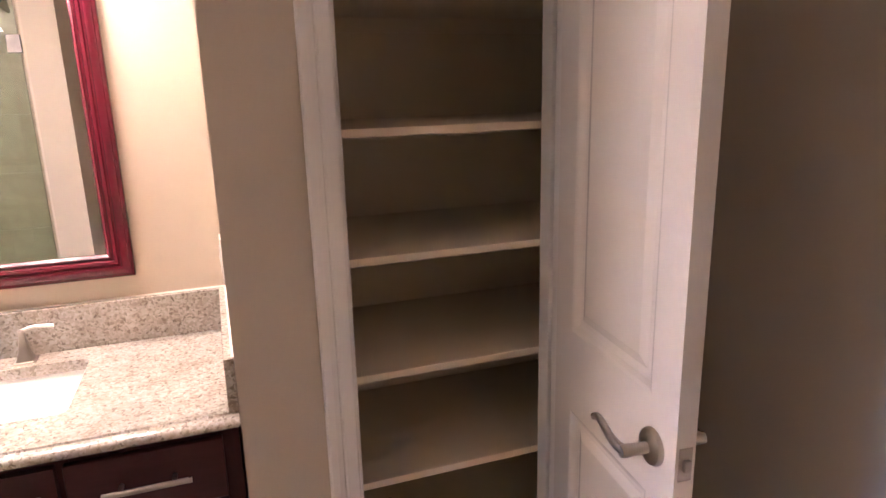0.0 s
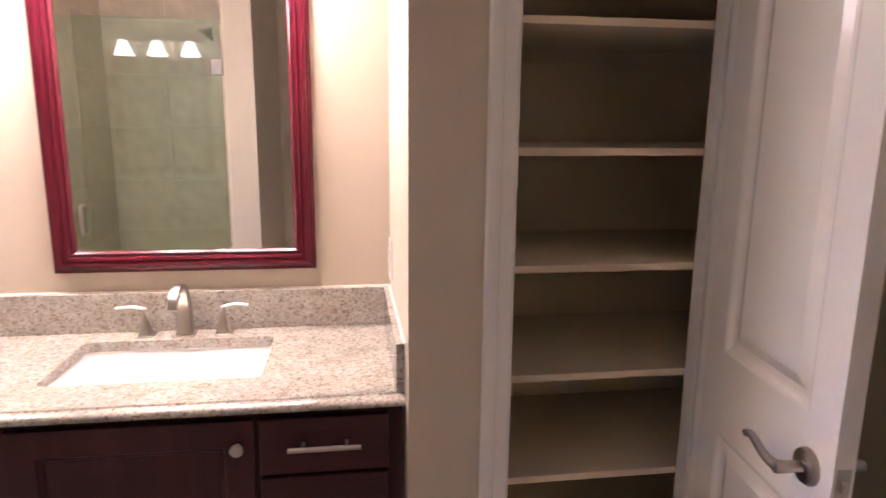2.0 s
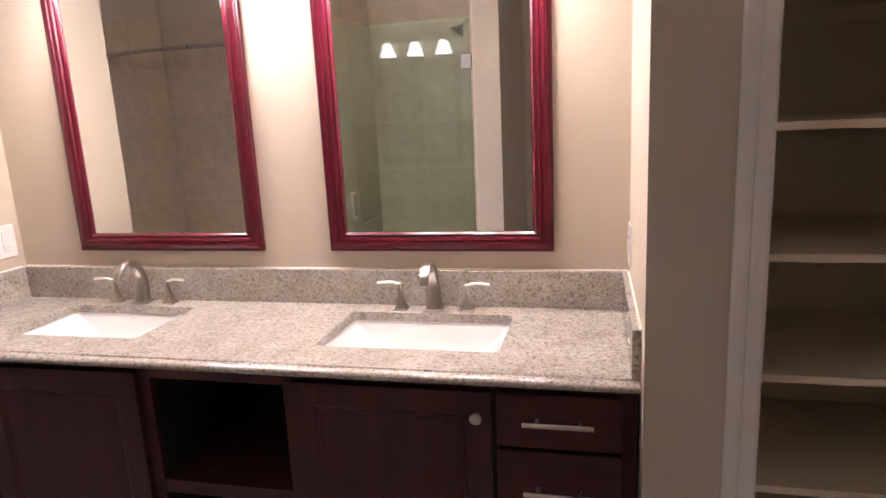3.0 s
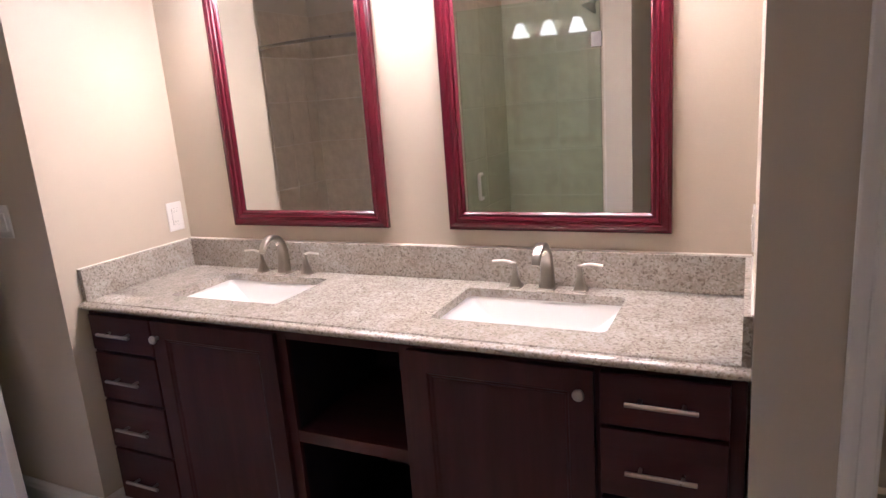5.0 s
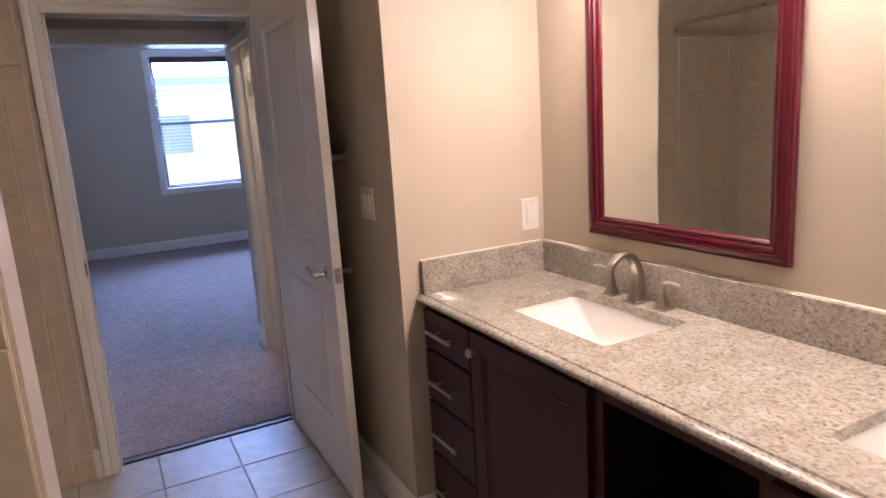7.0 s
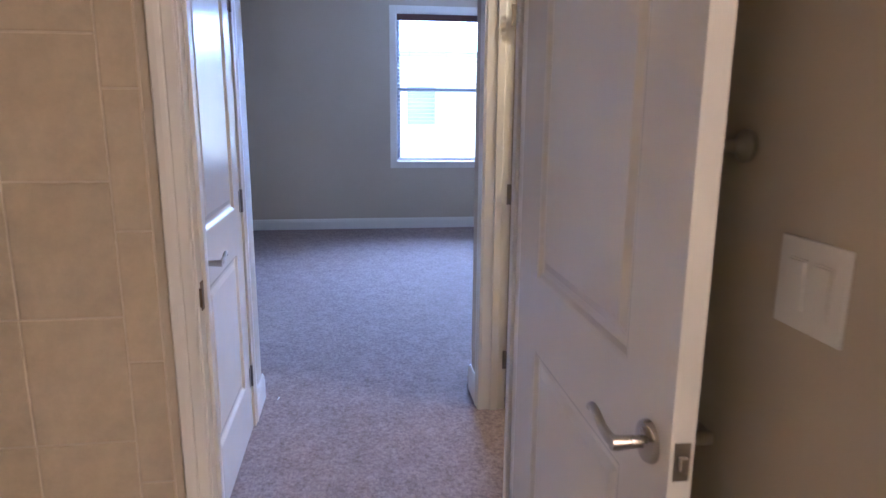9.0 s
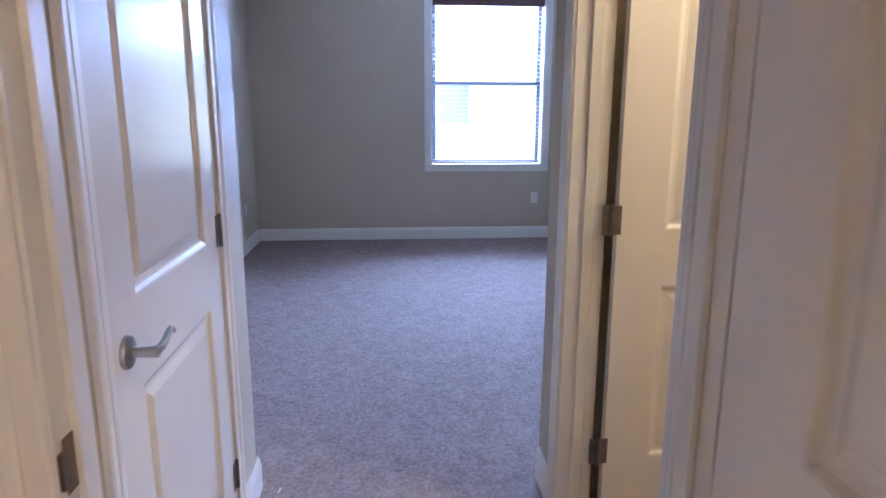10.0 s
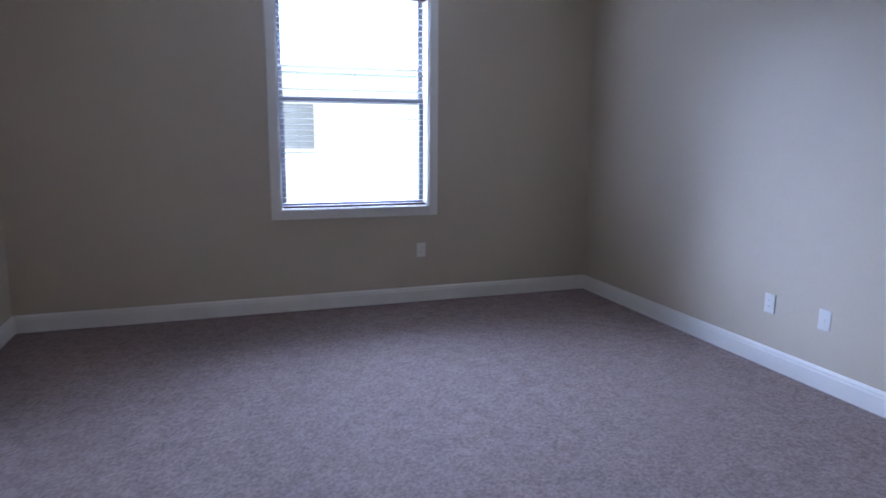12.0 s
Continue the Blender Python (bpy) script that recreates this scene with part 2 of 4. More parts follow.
W_Y0, W_Y1, W_Z0, W_Z1 = -0.705, 0.492, 0.815, 2.525

solid("wall_mirror", boxes((0, 0, 0, 3.2, T, H)), PAINT, "beige painted wall behind the vanity mirrors", "wall")
solid("wall_vanity_side", boxes((WALL_X1, -0.605, 0, 0, T, H)), PAINT, "beige painted wall block beside the vanity", "wall")
solid("wall_closet_side", boxes((2.167, -0.60, 0, 2.285, 0, H)), PAINT, "beige painted partition between vanity and linen closet", "wall")
solid("wall_closet_front", boxes((2.285, -0.60, 0, 2.380, -0.49, H), (2.380, -0.60, HEAD + 0.015, 2.880, -0.49, H), (2.880, -0.60, 0, 3.2, -0.49, H)), PAINT,
      "beige painted wall with the linen closet opening", "wall")
solid("wall_east", boxes((3.2, -3.1, 0, 3.2 + T, T, H)), PAINT, "beige painted bathroom side wall", "wall")
solid("wall_bath_back", boxes((WALL_X1, -2.72, 0, 1.425, -2.6, H), (1.565, -3.12, 0, 3.2, -3.0, H)), PAINT, "beige painted bathroom back wall", "wall")
solid("wall_shower_end", boxes((1.425, -3.12, 0, 1.565, -1.70, H)), PAINT, "beige painted wall beside the shower", "wall")
solid("wall_tub_end", boxes((0.325, -2.6, 0, 0.52, -1.63, H)), PAINT, "pale painted wall between tub and shower", "wall")
solid("wall_bath_door", boxes((WALL_X0, -2.72, 0, WALL_X1, DOOR_Y0 - 0.015, H), (WALL_X0, DOOR_Y0 - 0.015, HEAD + 0.015, WALL_X1, DOOR_Y1 + 0.015, H),
                              (WALL_X0, DOOR_Y1 + 0.015, 0, WALL_X1, VR, H)), PAINT, "beige painted wall with the bathroom doorway", "wall")
LD0, LD1 = -2.290, -1.525
solid("wall_vestibule_south", boxes((BED_X1, VL - T, 0, LD0 - 0.015, VL, H), (LD0 - 0.015, VL - T, HEAD + 0.015, LD1 + 0.015, VL, H), (LD1 + 0.015, VL - T, 0, WALL_X0, VL, H)),
      PAINT, "beige painted vestibule wall with a white door", "wall")
RD0, RD1 = -2.338, -1.560
solid("wall_vestibule_north", boxes((BED_X1, VR, 0, RD0 - 0.015, VR + TN, H), (RD0 - 0.015, VR, HEAD + 0.015, RD1 + 0.015, VR + TN, H), (RD1 + 0.015, VR, 0, WALL_X0, VR + TN, H)),
      PAINT, "beige painted vestibule wall with an open doorway", "wall")
solid("wall_header", boxes((BED_X1, VL, HEAD, BED_X1 + 0.185, VR, H)), PAINT, "painted header over the bedroom opening", "wall")
solid("wall_bedroom_east", boxes((BED_X1, BED_Y0 - T, 0, BED_X1 + T, VL - T, H), (BED_X1, VR + T, 0, BED_X1 + T, BED_Y1 + T, H)), PAINT, "greige painted bedroom wall beside the entry", "wall")
solid("wall_bedroom_south", boxes((BED_X0 - 0.16, BED_Y0 - T, 0, BED_X1, BED_Y0, H)), PAINT, "greige painted bedroom wall", "wall")
solid("wall_bedroom_north", boxes((BED_X0 - 0.16, BED_Y1, 0, BED_X1, BED_Y1 + T, H)), PAINT, "greige painted bedroom wall with two outlets", "wall")
solid("wall_bedroom_window", boxes((BED_X0 - 0.16, BED_Y0, 0, BED_X0, W_Y0, H), (BED_X0 - 0.16, W_Y1, 0, BED_X0, BED_Y1, H),
                                   (BED_X0 - 0.16, W_Y0, 0, BED_X0, W_Y1, W_Z0), (BED_X0 - 0.16, W_Y0, W_Z1, BED_X0, W_Y1, H)), PAINT, "greige painted bedroom wall with the window", "wall")
# side closet behind the open vestibule door, and the closed space behind the other
solid("wall_side_closet", boxes((-2.62, 1.0, 0, WALL_X0, 1.0 + T, H), (WALL_X0, VR + TN, 0, WALL_X1, 1.0, H)), PAINT, "painted walls of the side closet", "wall")
solid("ceiling", boxes((WALL_X0, -3.12, H, 3.2 + T, T, H + 0.1), (BED_X0 - 0.16, BED_Y0 - T, H, WALL_X0, BED_Y1 + T, H + 0.1)), CEIL, "white painted ceiling", "ceiling")
solid("floor", boxes((-1.215, -3.12, -0.06, 3.2 + T, T, -0.006)), FLOORGROUT, "tiled bathroom floor with grey grout", "floor")
solid("floor_carpet", boxes((BED_X0 - 0.02, BED_Y0 - T, -0.06, -1.252, BED_Y1 + T, 0.008)), CARPET, "taupe cut-pile carpet in the bedroom and vestibule", "floor")
solid("threshold", boxes((-1.252, DOOR_Y0, -0.05, -1.212, DOOR_Y1, 0.004), bevel=0.002), BLACKGAP, "dark transition strip between carpet and tile", "threshold")


# ---- trim ----
def turned(bm, m):
    bmesh.ops.transform(bm, matrix=m, verts=bm.verts)
    return bm


def casing_board(length, width=0.062):
    """A moulded casing board lying along +z, inner edge at x=0, growing to -x, face towards -y."""
    prof = [(0, 0), (0, -0.009), (-0.004, -0.011), (-0.026, -0.012), (-0.030, -0.0095), (-0.034, -0.0125), (-0.044, -0.0155), (-0.058, -0.0165), (-width, -0.013), (-width, 0)]
    bm = bmesh.new()
    lo = [bm.verts.new((x, y, 0)) for x, y in prof]
    hi = [bm.verts.new((x, y, length)) for x, y in prof]
    for k in range(len(prof)):
        j = (k + 1) % len(prof)
        bm.faces.new((lo[k], lo[j], hi[j], hi[k]))
    bm.faces.new(lo[::-1])
    bm.faces.new(hi)
    return bm


def door_frame(name, m, width, depth, label, sides=(1, 1), stop=True, z0=0.0):
    """Jambs, stops and casings of an opening: local x across from 0 to width, wall face at y=0, wall depth towards +y."""
    f = thing(name, label, "door frame", m, kind="structure")
    j = 0.014
    part("jamb", boxes((-j, 0.0, z0, 0, depth, HEAD), bevel=0.001), WHITE, f)
    part("jamb", boxes((width, 0.0, z0, width + j, depth, HEAD), bevel=0.001), WHITE, f)
    part("head_jamb", boxes((-j, 0.0, HEAD + 0.001, width + j, depth, HEAD + j), bevel=0.001), WHITE, f)
    if stop:
        s0, s1 = depth * 0.42, depth * 0.42 + 0.034
        part("stop", boxes((0.0, s0, z0, 0.011, s1, HEAD - 0.012), bevel=0.002), WHITE, f)
        part("stop", boxes((width - 0.011, s0, z0, width, s1, HEAD - 0.012), bevel=0.002), WHITE, f)
        part("head_stop", boxes((0, s0, HEAD - 0.011, width, s1, HEAD), bevel=0.002), WHITE, f)
    for n, on in enumerate(sides):
        if not on:
            continue
        flip = Matrix.Identity(4) if n == 0 else Matrix.Translation((width, depth, 0)) @ Matrix.Rotation(math.pi, 4, "Z")
        for k in (0, 1):
            bm = casing_board(HEAD + 0.068 - z0)
            mm = Matrix.Translation((-0.005, 0, z0)) if k == 0 else Matrix.Translation((width + 0.005, 0, z0)) @ Matrix.Diagonal((-1, 1, 1, 1))
            part("casing", turned(bm, flip @ mm), WHITE, f, smooth=False)
        bm = casing_board(width + 0.0098)
        part("head_casing", turned(bm, flip @ Matrix.Translation((width + 0.0049, 0, HEAD + 0.006)) @ Matrix.Rotation(-math.pi / 2, 4, "Y") @ Matrix.Diagonal((1, 1, 1, 1))
                                   @ Matrix.Diagonal((-1, 1, 1, 1)) @ Matrix.Diagonal((-1, 1, 1, 1))), WHITE, f)
    return f


def panel_face(bm, w, h, y, out, panels, steps):
    """One moulded face of a leaf at depth y (out: -1 or 1), panels as (x0, z0, x1, z1), steps as (inset, sink)."""
    xs = sorted({0, w, *[v for p in panels for v in (p[0], p[2])]})
    zs = sorted({0, h, *[v for p in panels for v in (p[1], p[3])]})
    for xa, xb in zip(xs, xs[1:]):
        for za, zb in zip(zs, zs[1:]):
            if any(p[0] <= xa and xb <= p[2] and p[1] <= za and zb <= p[3] for p in panels):
                continue
            bm.faces.new([bm.verts.new(v) for v in ((xa, y, za), (xb, y, za), (xb, y, zb), (xa, y, zb))])
    for x0, z0, x1, z1 in panels:
        loops = []
        for i, s in [(0, 0), *steps]:
            loops.append([bm.verts.new(v) for v in ((x0 + i, y - out * s, z0 + i), (x1 - i, y - out * s, z0 + i), (x1 - i, y - out * s, z1 - i), (x0 + i, y - out * s, z1 - i))])
        for a, b in zip(loops, loops[1:]):
            for k in range(4):
                bm.faces.new((a[k], a[(k + 1) % 4], b[(k + 1) % 4], b[k]))
        bm.faces.new(loops[-1])


def leaf(w, h, t, panels, steps, double=True):
    """A panelled leaf from x=0 to w, z=0 to h, faces at y=0 (outward -y) and y=t."""
    bm = bmesh.new()
    panel_face(bm, w, h, 0, -1, panels, steps)
    panel_face(bm, w, h, t, 1, panels if double else [], steps)
    for a, b in (((0, 0), (0, h)), ((w, 0), (w, h)), ((0, 0), (w, 0)), ((0, h), (w, h))):
        bm.faces.new([bm.verts.new(v) for v in ((a[0], 0, a[1]), (b[0], 0, b[1]), (b[0], t, b[1]), (a[0], t, a[1]))])
    bmesh.ops.remove_doubles(bm, verts=bm.verts, dist=1e-5)
    return bm


DOOR_STEPS = [(0.006, 0.002), (0.014, 0.009), (0.020, 0.0105), (0.030, 0.0105), (0.050, 0.004)]


def lever(side):
    """A wave lever for a door face at y=0 that looks to -y; the lever points to +x for side=1."""
    pts = smooth_curve([(0, -0.052, 0), (0.018 * side, -0.056, 0.001), (0.045 * side, -0.056, 0.004), (0.072 * side, -0.055, 0.013), (0.092 * side, -0.054, 0.014), (0.108 * side, -0.053, 0.006)], 6)
    rod = sweep(pts, [0.0105 - 0.004 * i / (len(pts) - 1) for i in range(len(pts))], 14, flat=0.8)
    neck = lathe([(0.011, 0), (0.0095, 0.02), (0.0115, 0.052), (0.0105, 0.060)], 20, Matrix.Rotation(math.pi / 2, 4, "X"))
    rose = lathe([(0.0325, 0), (0.0325, 0.004), (0.030, 0.009), (0.024, 0.011), (0.015, 0.013)], 32, Matrix.Rotation(math.pi / 2, 4, "X"))
    return merge(rod, neck), rose


def hinge(h=0.09):
    """Two leaves and a barrel: leaves in the plane y=0, barrel along z, about the origin."""
    leaves = boxes((-0.031, -0.002, -h / 2, -0.003, 0, h / 2), (0.003, -0.002, -h / 2, 0.031, 0, h / 2), bevel=0.0008)
    barrel = lathe([(0.0055, -h / 2 - 0.003), (0.0062, -h / 2), (0.0062, h / 2), (0.0055, h / 2 + 0.003)], 16, Matrix.Translation((0, -0.004, 0)))
    return leaves, barrel


def room_door(name, m, width, label, latch_edge=True, handles=(1, 1), height=HEAD - 0.018, lift=0.012, stile=0.13):
    """A two-panel moulded door: hinge edge at local x=0, free edge at x=width, faces at y=0 and y=0.035."""
    d = thing(name, label, "door", m, kind="structure")
    s = stile
    rows = [(s, 0.235, width - s, 0.825), (s, 1.005, width - s, height - 0.125)]
    lf = part("leaf", turned(leaf(width, height, 0.035, rows, DOOR_STEPS), Matrix.Translation((0, 0, lift))), DOORWHITE, d)
    z = 0.93
    x = width - 0.062
    for k, on in enumerate(handles):
        if not on:
            continue
        rod, rose = lever(-1)
        mm = Matrix.Translation((x, 0, z)) if k == 0 else Matrix.Translation((x, 0.035, z)) @ Matrix.Diagonal((1, -1, 1, 1))
        h = part("handle", turned(rose, mm), NICKEL, d, "brushed nickel lever handle", smooth=True)
        part("lever", turned(rod, mm), NICKEL, h, smooth=True)
    if latch_edge:
        p = part("latch_plate", boxes((width, 0.0055, z - 0.029, width + 0.0012, 0.0295, z + 0.029), bevel=0.0004), NICKEL, d, "brushed nickel latch plate")
        part("latch_bolt", boxes((width + 0.001, 0.011, z - 0.010, width + 0.010, 0.024, z + 0.010), bevel=0.002), NICKEL, p)
    return d, lf


def place_hinges(d, m_list, color=None):
    for m in m_list:
        a, b = hinge()
        h = part("hinge", turned(a, m), color or NICKEL, d, "brushed nickel hinge")
        part("barrel", turned(b, m), color or NICKEL, h, smooth=True)


# bathroom doorway: faces +x into the bathroom
bath_frame = door_frame("door_frame_1", pose(WALL_X1, DOOR_Y0, 0, 0, 0, 90), DOOR_Y1 - DOOR_Y0, WALL_X1 - WALL_X0, "white painted frame of the bathroom doorway")
bath_door, _ = room_door("door_1", pose(-1.133, -0.739, 0, 0, 0, 0.2) @ Matrix.Translation((0, -0.006, 0)), 0.838 - 0.005, "open white two-panel bathroom door with nickel levers", stile=0.158)
strike = part("strike_plate", boxes((-1.208, DOOR_Y0, 0.905, -1.164, DOOR_Y0 + 0.0025, 0.980), (-1.1635, DOOR_Y0, 0.918, -1.150, DOOR_Y0 + 0.007, 0.967), bevel=0.001), BRONZE, None)
strike.parent = bath_frame
strike.matrix_parent_inverse = bath_frame.matrix_world.inverted()
tagged(strike, "aged brass strike plate")

# linen closet
closet_frame = door_frame("door_frame_2", pose(2.394, -0.60, 0), 0.472, 0.11, "white painted frame of the linen closet", sides=(1, 0))
closet_door, _ = room_door("door_2", pose(2.880, -0.617, 0, 0, 0, -95.5) @ Matrix.Translation((0, -0.0365, 0)), 0.452, "narrow white panel door standing open at the linen closet", stile=0.076)
cs = part("strike_plate", boxes((2.394, -0.585, 0.90, 2.3955, -0.555, 0.96), bevel=0.0005), NICKEL, closet_frame)
cs.matrix_parent_inverse = closet_frame.matrix_world.inverted()

# warm ceiling light inside the side closet
CLOSET_WATTS = 29.0
cl = thing("ceiling_light", "round frosted ceiling light inside the side closet", "ceiling light", (-1.85, 0.20, H))
part("base", lathe([(0.14, -0.02), (0.15, -0.012), (0.15, 0.0)], 32), NICKEL, cl, smooth=True)
part("diffuser", lathe([(0.02, -0.085), (0.08, -0.075), (0.125, -0.045), (0.135, -0.0205)], 32), PORCELAIN, cl, "frosted glass bowl", smooth=True)
blackbody_lamp("closet_bulb", "POINT", Matrix.Translation((-1.85, 0.20, H - 0.16)), CLOSET_WATTS, (1.0, 0.82, 0.58), 0.07)

# vestibule, closed door
left_frame = door_frame("door_frame_3", pose(LD1, VL, 0, 0, 0, 180), LD1 - LD0, T, "white painted frame of the closed vestibule door", sides=(1, 0))
left_door, _ = room_door("door_3", pose(LD0 + 0.003, VL + 0.002, 0, 0, 0, 0) @ Matrix.Diagonal((1, -1, 1, 1)), LD1 - LD0 - 0.006, "closed glossy white two-panel door with a nickel lever", latch_edge=False, handles=(1, 0))
for z in (0.255, 1.035, 1.83):
    place_hinges(left_door, [Matrix.Translation((0, -0.0005, z))], DULL)

# vestibule, door swung into the side closet
right_frame = door_frame("door_frame_4", pose(RD0, VR, 0), RD1 - RD0, TN, "white painted frame of the side closet doorway", sides=(1, 1))
right_door, _ = room_door("door_4", pose(RD0 + 0.035, VR + TN + 0.036, 0, 0, 0, 90), 0.762, "white two-panel closet door swung fully open", latch_edge=False, handles=(0, 0), stile=0.15)
for z in (0.272, 1.048, 1.80):
    place_hinges(right_door, [Matrix.Translation((-0.020, -0.0005, z))], DULL)
solid("header_trim", boxes((BED_X1 + 0.186, VL, HEAD - 0.004, BED_X1 + 0.201, VR, HEAD + 0.072), (BED_X1 - 0.004, VL, HEAD - 0.014, BED_X1 + 0.185, VR, HEAD - 0.0005), bevel=0.002), GLOSSWHITE,
      "white trim across the bedroom opening", "trim")


def baseboard(x0, y0, x1, y1, nx, ny, label="white painted baseboard", z=0.0, h=0.135):
    """A board along the line on a wall, growing towards (nx, ny)."""
    bm = bmesh.new()
    prof = [(0, 0), (0.0145, 0), (0.0145, h - 0.034), (0.012, h - 0.026), (0.011, h - 0.014), (0.007, h - 0.006), (0.005, h), (0, h)]
    ends = []
    for x, y in ((x0, y0), (x1, y1)):
        ends.append([bm.verts.new((x + nx * d, y + ny * d, z + k)) for d, k in prof])
    for k in range(len(prof)):
        j = (k + 1) % len(prof)
        bm.faces.new((ends[0][k], ends[0][j], ends[1][j], ends[1][k]))
    bm.faces.new(ends[0])
    bm.faces.new(ends[1][::-1])
    return solid("baseboard", bm, WHITE, label, "baseboard")


baseboard(BED_X0, BED_Y0 + 0.0145, BED_X0, BED_Y1 - 0.0145, 1, 0)
baseboard(BED_X0, BED_Y0, BED_X1, BED_Y0, 0, 1)
baseboard(BED_X0, BED_Y1, BED_X1, BED_Y1, 0, -1)
baseboard(BED_X1, BED_Y0 + 0.0145, BED_X1, VL, -1, 0)
baseboard(BED_X1, VR, BED_X1, BED_Y1 - 0.0145, -1, 0)
baseboard(BED_X1 - 0.0145, VL, LD0 - 0.068, VL, 0, 1)
baseboard(BED_X1 - 0.0145, VR, RD0 - 0.068, VR, 0, -1)
baseboard(LD1 + 0.068, VL, WALL_X0, VL, 0, 1)
baseboard(RD1 + 0.068, VR, WALL_X0, VR, 0, -1)
baseboard(-1.078, -0.605, 0.0145, -0.605, 0, -1)
baseboard(0, -0.605, 0, -0.48, 1, 0)
baseboard(2.1505, -0.60, 2.326, -0.60, 0, -1)
baseboard(2.934, -0.60, 3.2, -0.60, 0, -1)
baseboard(3.2, -3.0, 3.2, -0.6145, -1, 0)
baseboard(1.565, -3.0, 3.1855, -3.0, 0, 1)
baseboard(1.565, -1.70, 1.565, -2.9855, 1, 0)
baseboard(0.325, -1.63, 0.52, -1.63, 0, 1)
baseboard(1.425, -1.70, 1.5795, -1.70, 0, 1)
baseboard(WALL_X1, -1.662, WALL_X1, -1.630, 1, 0)

# ---- vanity ----
CX0, CX1 = 0.0, 2.167
vanity = thing("vanity_cabinet", "long dark espresso double vanity cabinet with doors, drawers and open shelf", "cabinet")
FY = -0.520
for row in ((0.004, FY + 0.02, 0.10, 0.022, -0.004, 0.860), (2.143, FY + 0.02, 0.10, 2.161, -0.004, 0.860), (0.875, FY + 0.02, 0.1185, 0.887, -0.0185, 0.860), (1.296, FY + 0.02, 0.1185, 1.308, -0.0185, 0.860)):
    part("side_panel", boxes(row), INSIDE_SHADE, vanity)
part("bottom_panel", boxes((0.0225, FY + 0.02, 0.10, 2.1425, -0.004, 0.118)), INSIDE_SHADE, vanity)
part("back_panel", boxes((0.0225, -0.018, 0.1185, 2.1425, -0.006, 0.860)), INSIDE_SHADE, vanity)
part("face_frame", boxes((0.004, FY, 0.10, 0.034, FY + 0.019, 0.860), (0.322, FY, 0.10, 0.346, FY + 0.019, 0.860), (0.852, FY, 0.10, 0.894, FY + 0.019, 0.860),
                         (1.287, FY, 0.10, 1.330, FY + 0.019, 0.860), (1.818, FY, 0.10, 1.850, FY + 0.019, 0.860), (2.118, FY, 0.10, 2.161, FY + 0.019, 0.860),
                         *[(a, FY + 0.0005, z0, b, FY + 0.0185, z1) for a, b in ((0.034, 0.322), (0.346, 0.852), (1.330, 1.818), (1.850, 2.118)) for z0, z1 in ((0.832, 0.860), (0.10, 0.125))],
                         (0.894, FY + 0.0005, 0.826, 1.287, FY + 0.0185, 0.860), (0.894, FY + 0.0005, 0.10, 1.287, FY + 0.0185, 0.135), bevel=0.001), ESPRESSO, vanity)
part("toe_kick", boxes((0.004, FY + 0.065, 0.0, 2.161, FY + 0.083, 0.10)), INSIDE_SHADE, vanity)
part("shelf", boxes((0.8945, FY + 0.002, 0.482, 1.2865, -0.02, 0.522), bevel=0.0015), ESPRESSO_H, vanity, "open cubby shelf")
SHAKER = [(0.004, 0.004), (0.009, 0.005), (0.014, 0.009), (0.017, 0.0095)]


def cabinet_door(x0, x1, z0, z1, knob_x):
    w, h = x1 - x0, z1 - z0
    bm = leaf(w, h, 0.019, [(0.060, 0.060, w - 0.060, h - 0.060)], SHAKER, double=False)
    d = part("cabinet_door", turned(bm, Matrix.Translation((x0, FY - 0.0205, z0))), ESPRESSO, vanity)
    k = lathe([(0.007, 0), (0.006, 0.008), (0.008, 0.012), (0.0140, 0.017), (0.0150, 0.022), (0.0125, 0.027), (0.006, 0.029)], 24, Matrix.Translation((knob_x, FY - 0.0205, 0.787)) @ Matrix.Rotation(math.pi / 2, 4, "X"))
    part("knob", k, NICKEL, d, "round brushed nickel knob", smooth=True)


def drawer(x0, x1, z0, z1, pull_z, length=0.160):
    bm = bmesh.new()
    box(bm, x0, FY - 0.0205, z0, x1, FY - 0.0015, z1, bevel=0.003)
    d = part("drawer", bm, ESPRESSO_H, vanity)
    c = (x0 + x1) / 2
    y = FY - 0.0205
    bm = sweep([(c - length / 2, y - 0.030, pull_z), (c + length / 2, y - 0.030, pull_z)], [0.0058, 0.0058], 14)
    for s in (-1, 1):
        merge(bm, sweep([(c + s * 0.048, y, pull_z), (c + s * 0.048, y - 0.030, pull_z)], [0.0045, 0.0045], 10))
    part("pull", bm, NICKEL, d, "brushed nickel bar pull", smooth=True)


cabinet_door(0.336, 0.862, 0.108, 0.845, 0.364)
cabinet_door(1.320, 1.828, 0.108, 0.845, 1.796)
for x0, x1 in ((0.024, 0.328), (1.842, 2.128)):
    drawer(x0, x1, 0.712, 0.845, 0.784)
    drawer(x0, x1, 0.523, 0.702, 0.607)
    drawer(x0, x1, 0.324, 0.513, 0.416)
    drawer(x0, x1, 0.108, 0.314, 0.202)

CT = 0.889
SINKS = [(0.287, 0.767), (1.326, 1.832)]
SY0, SY1 = -0.398, -0.098


def rounded(x0, x1, y0, y1, r, z, n=5):
    out = []
    for cx, cy, a in ((x1 - r, y1 - r, 0), (x0 + r, y1 - r, 90), (x0 + r, y0 + r, 180), (x1 - r, y0 + r, 270)):
        for k in range(n + 1):
            t = radians(a + 90 * k / n)
            out.append((cx + r * math.cos(t), cy + r * math.sin(t), z))
    return out


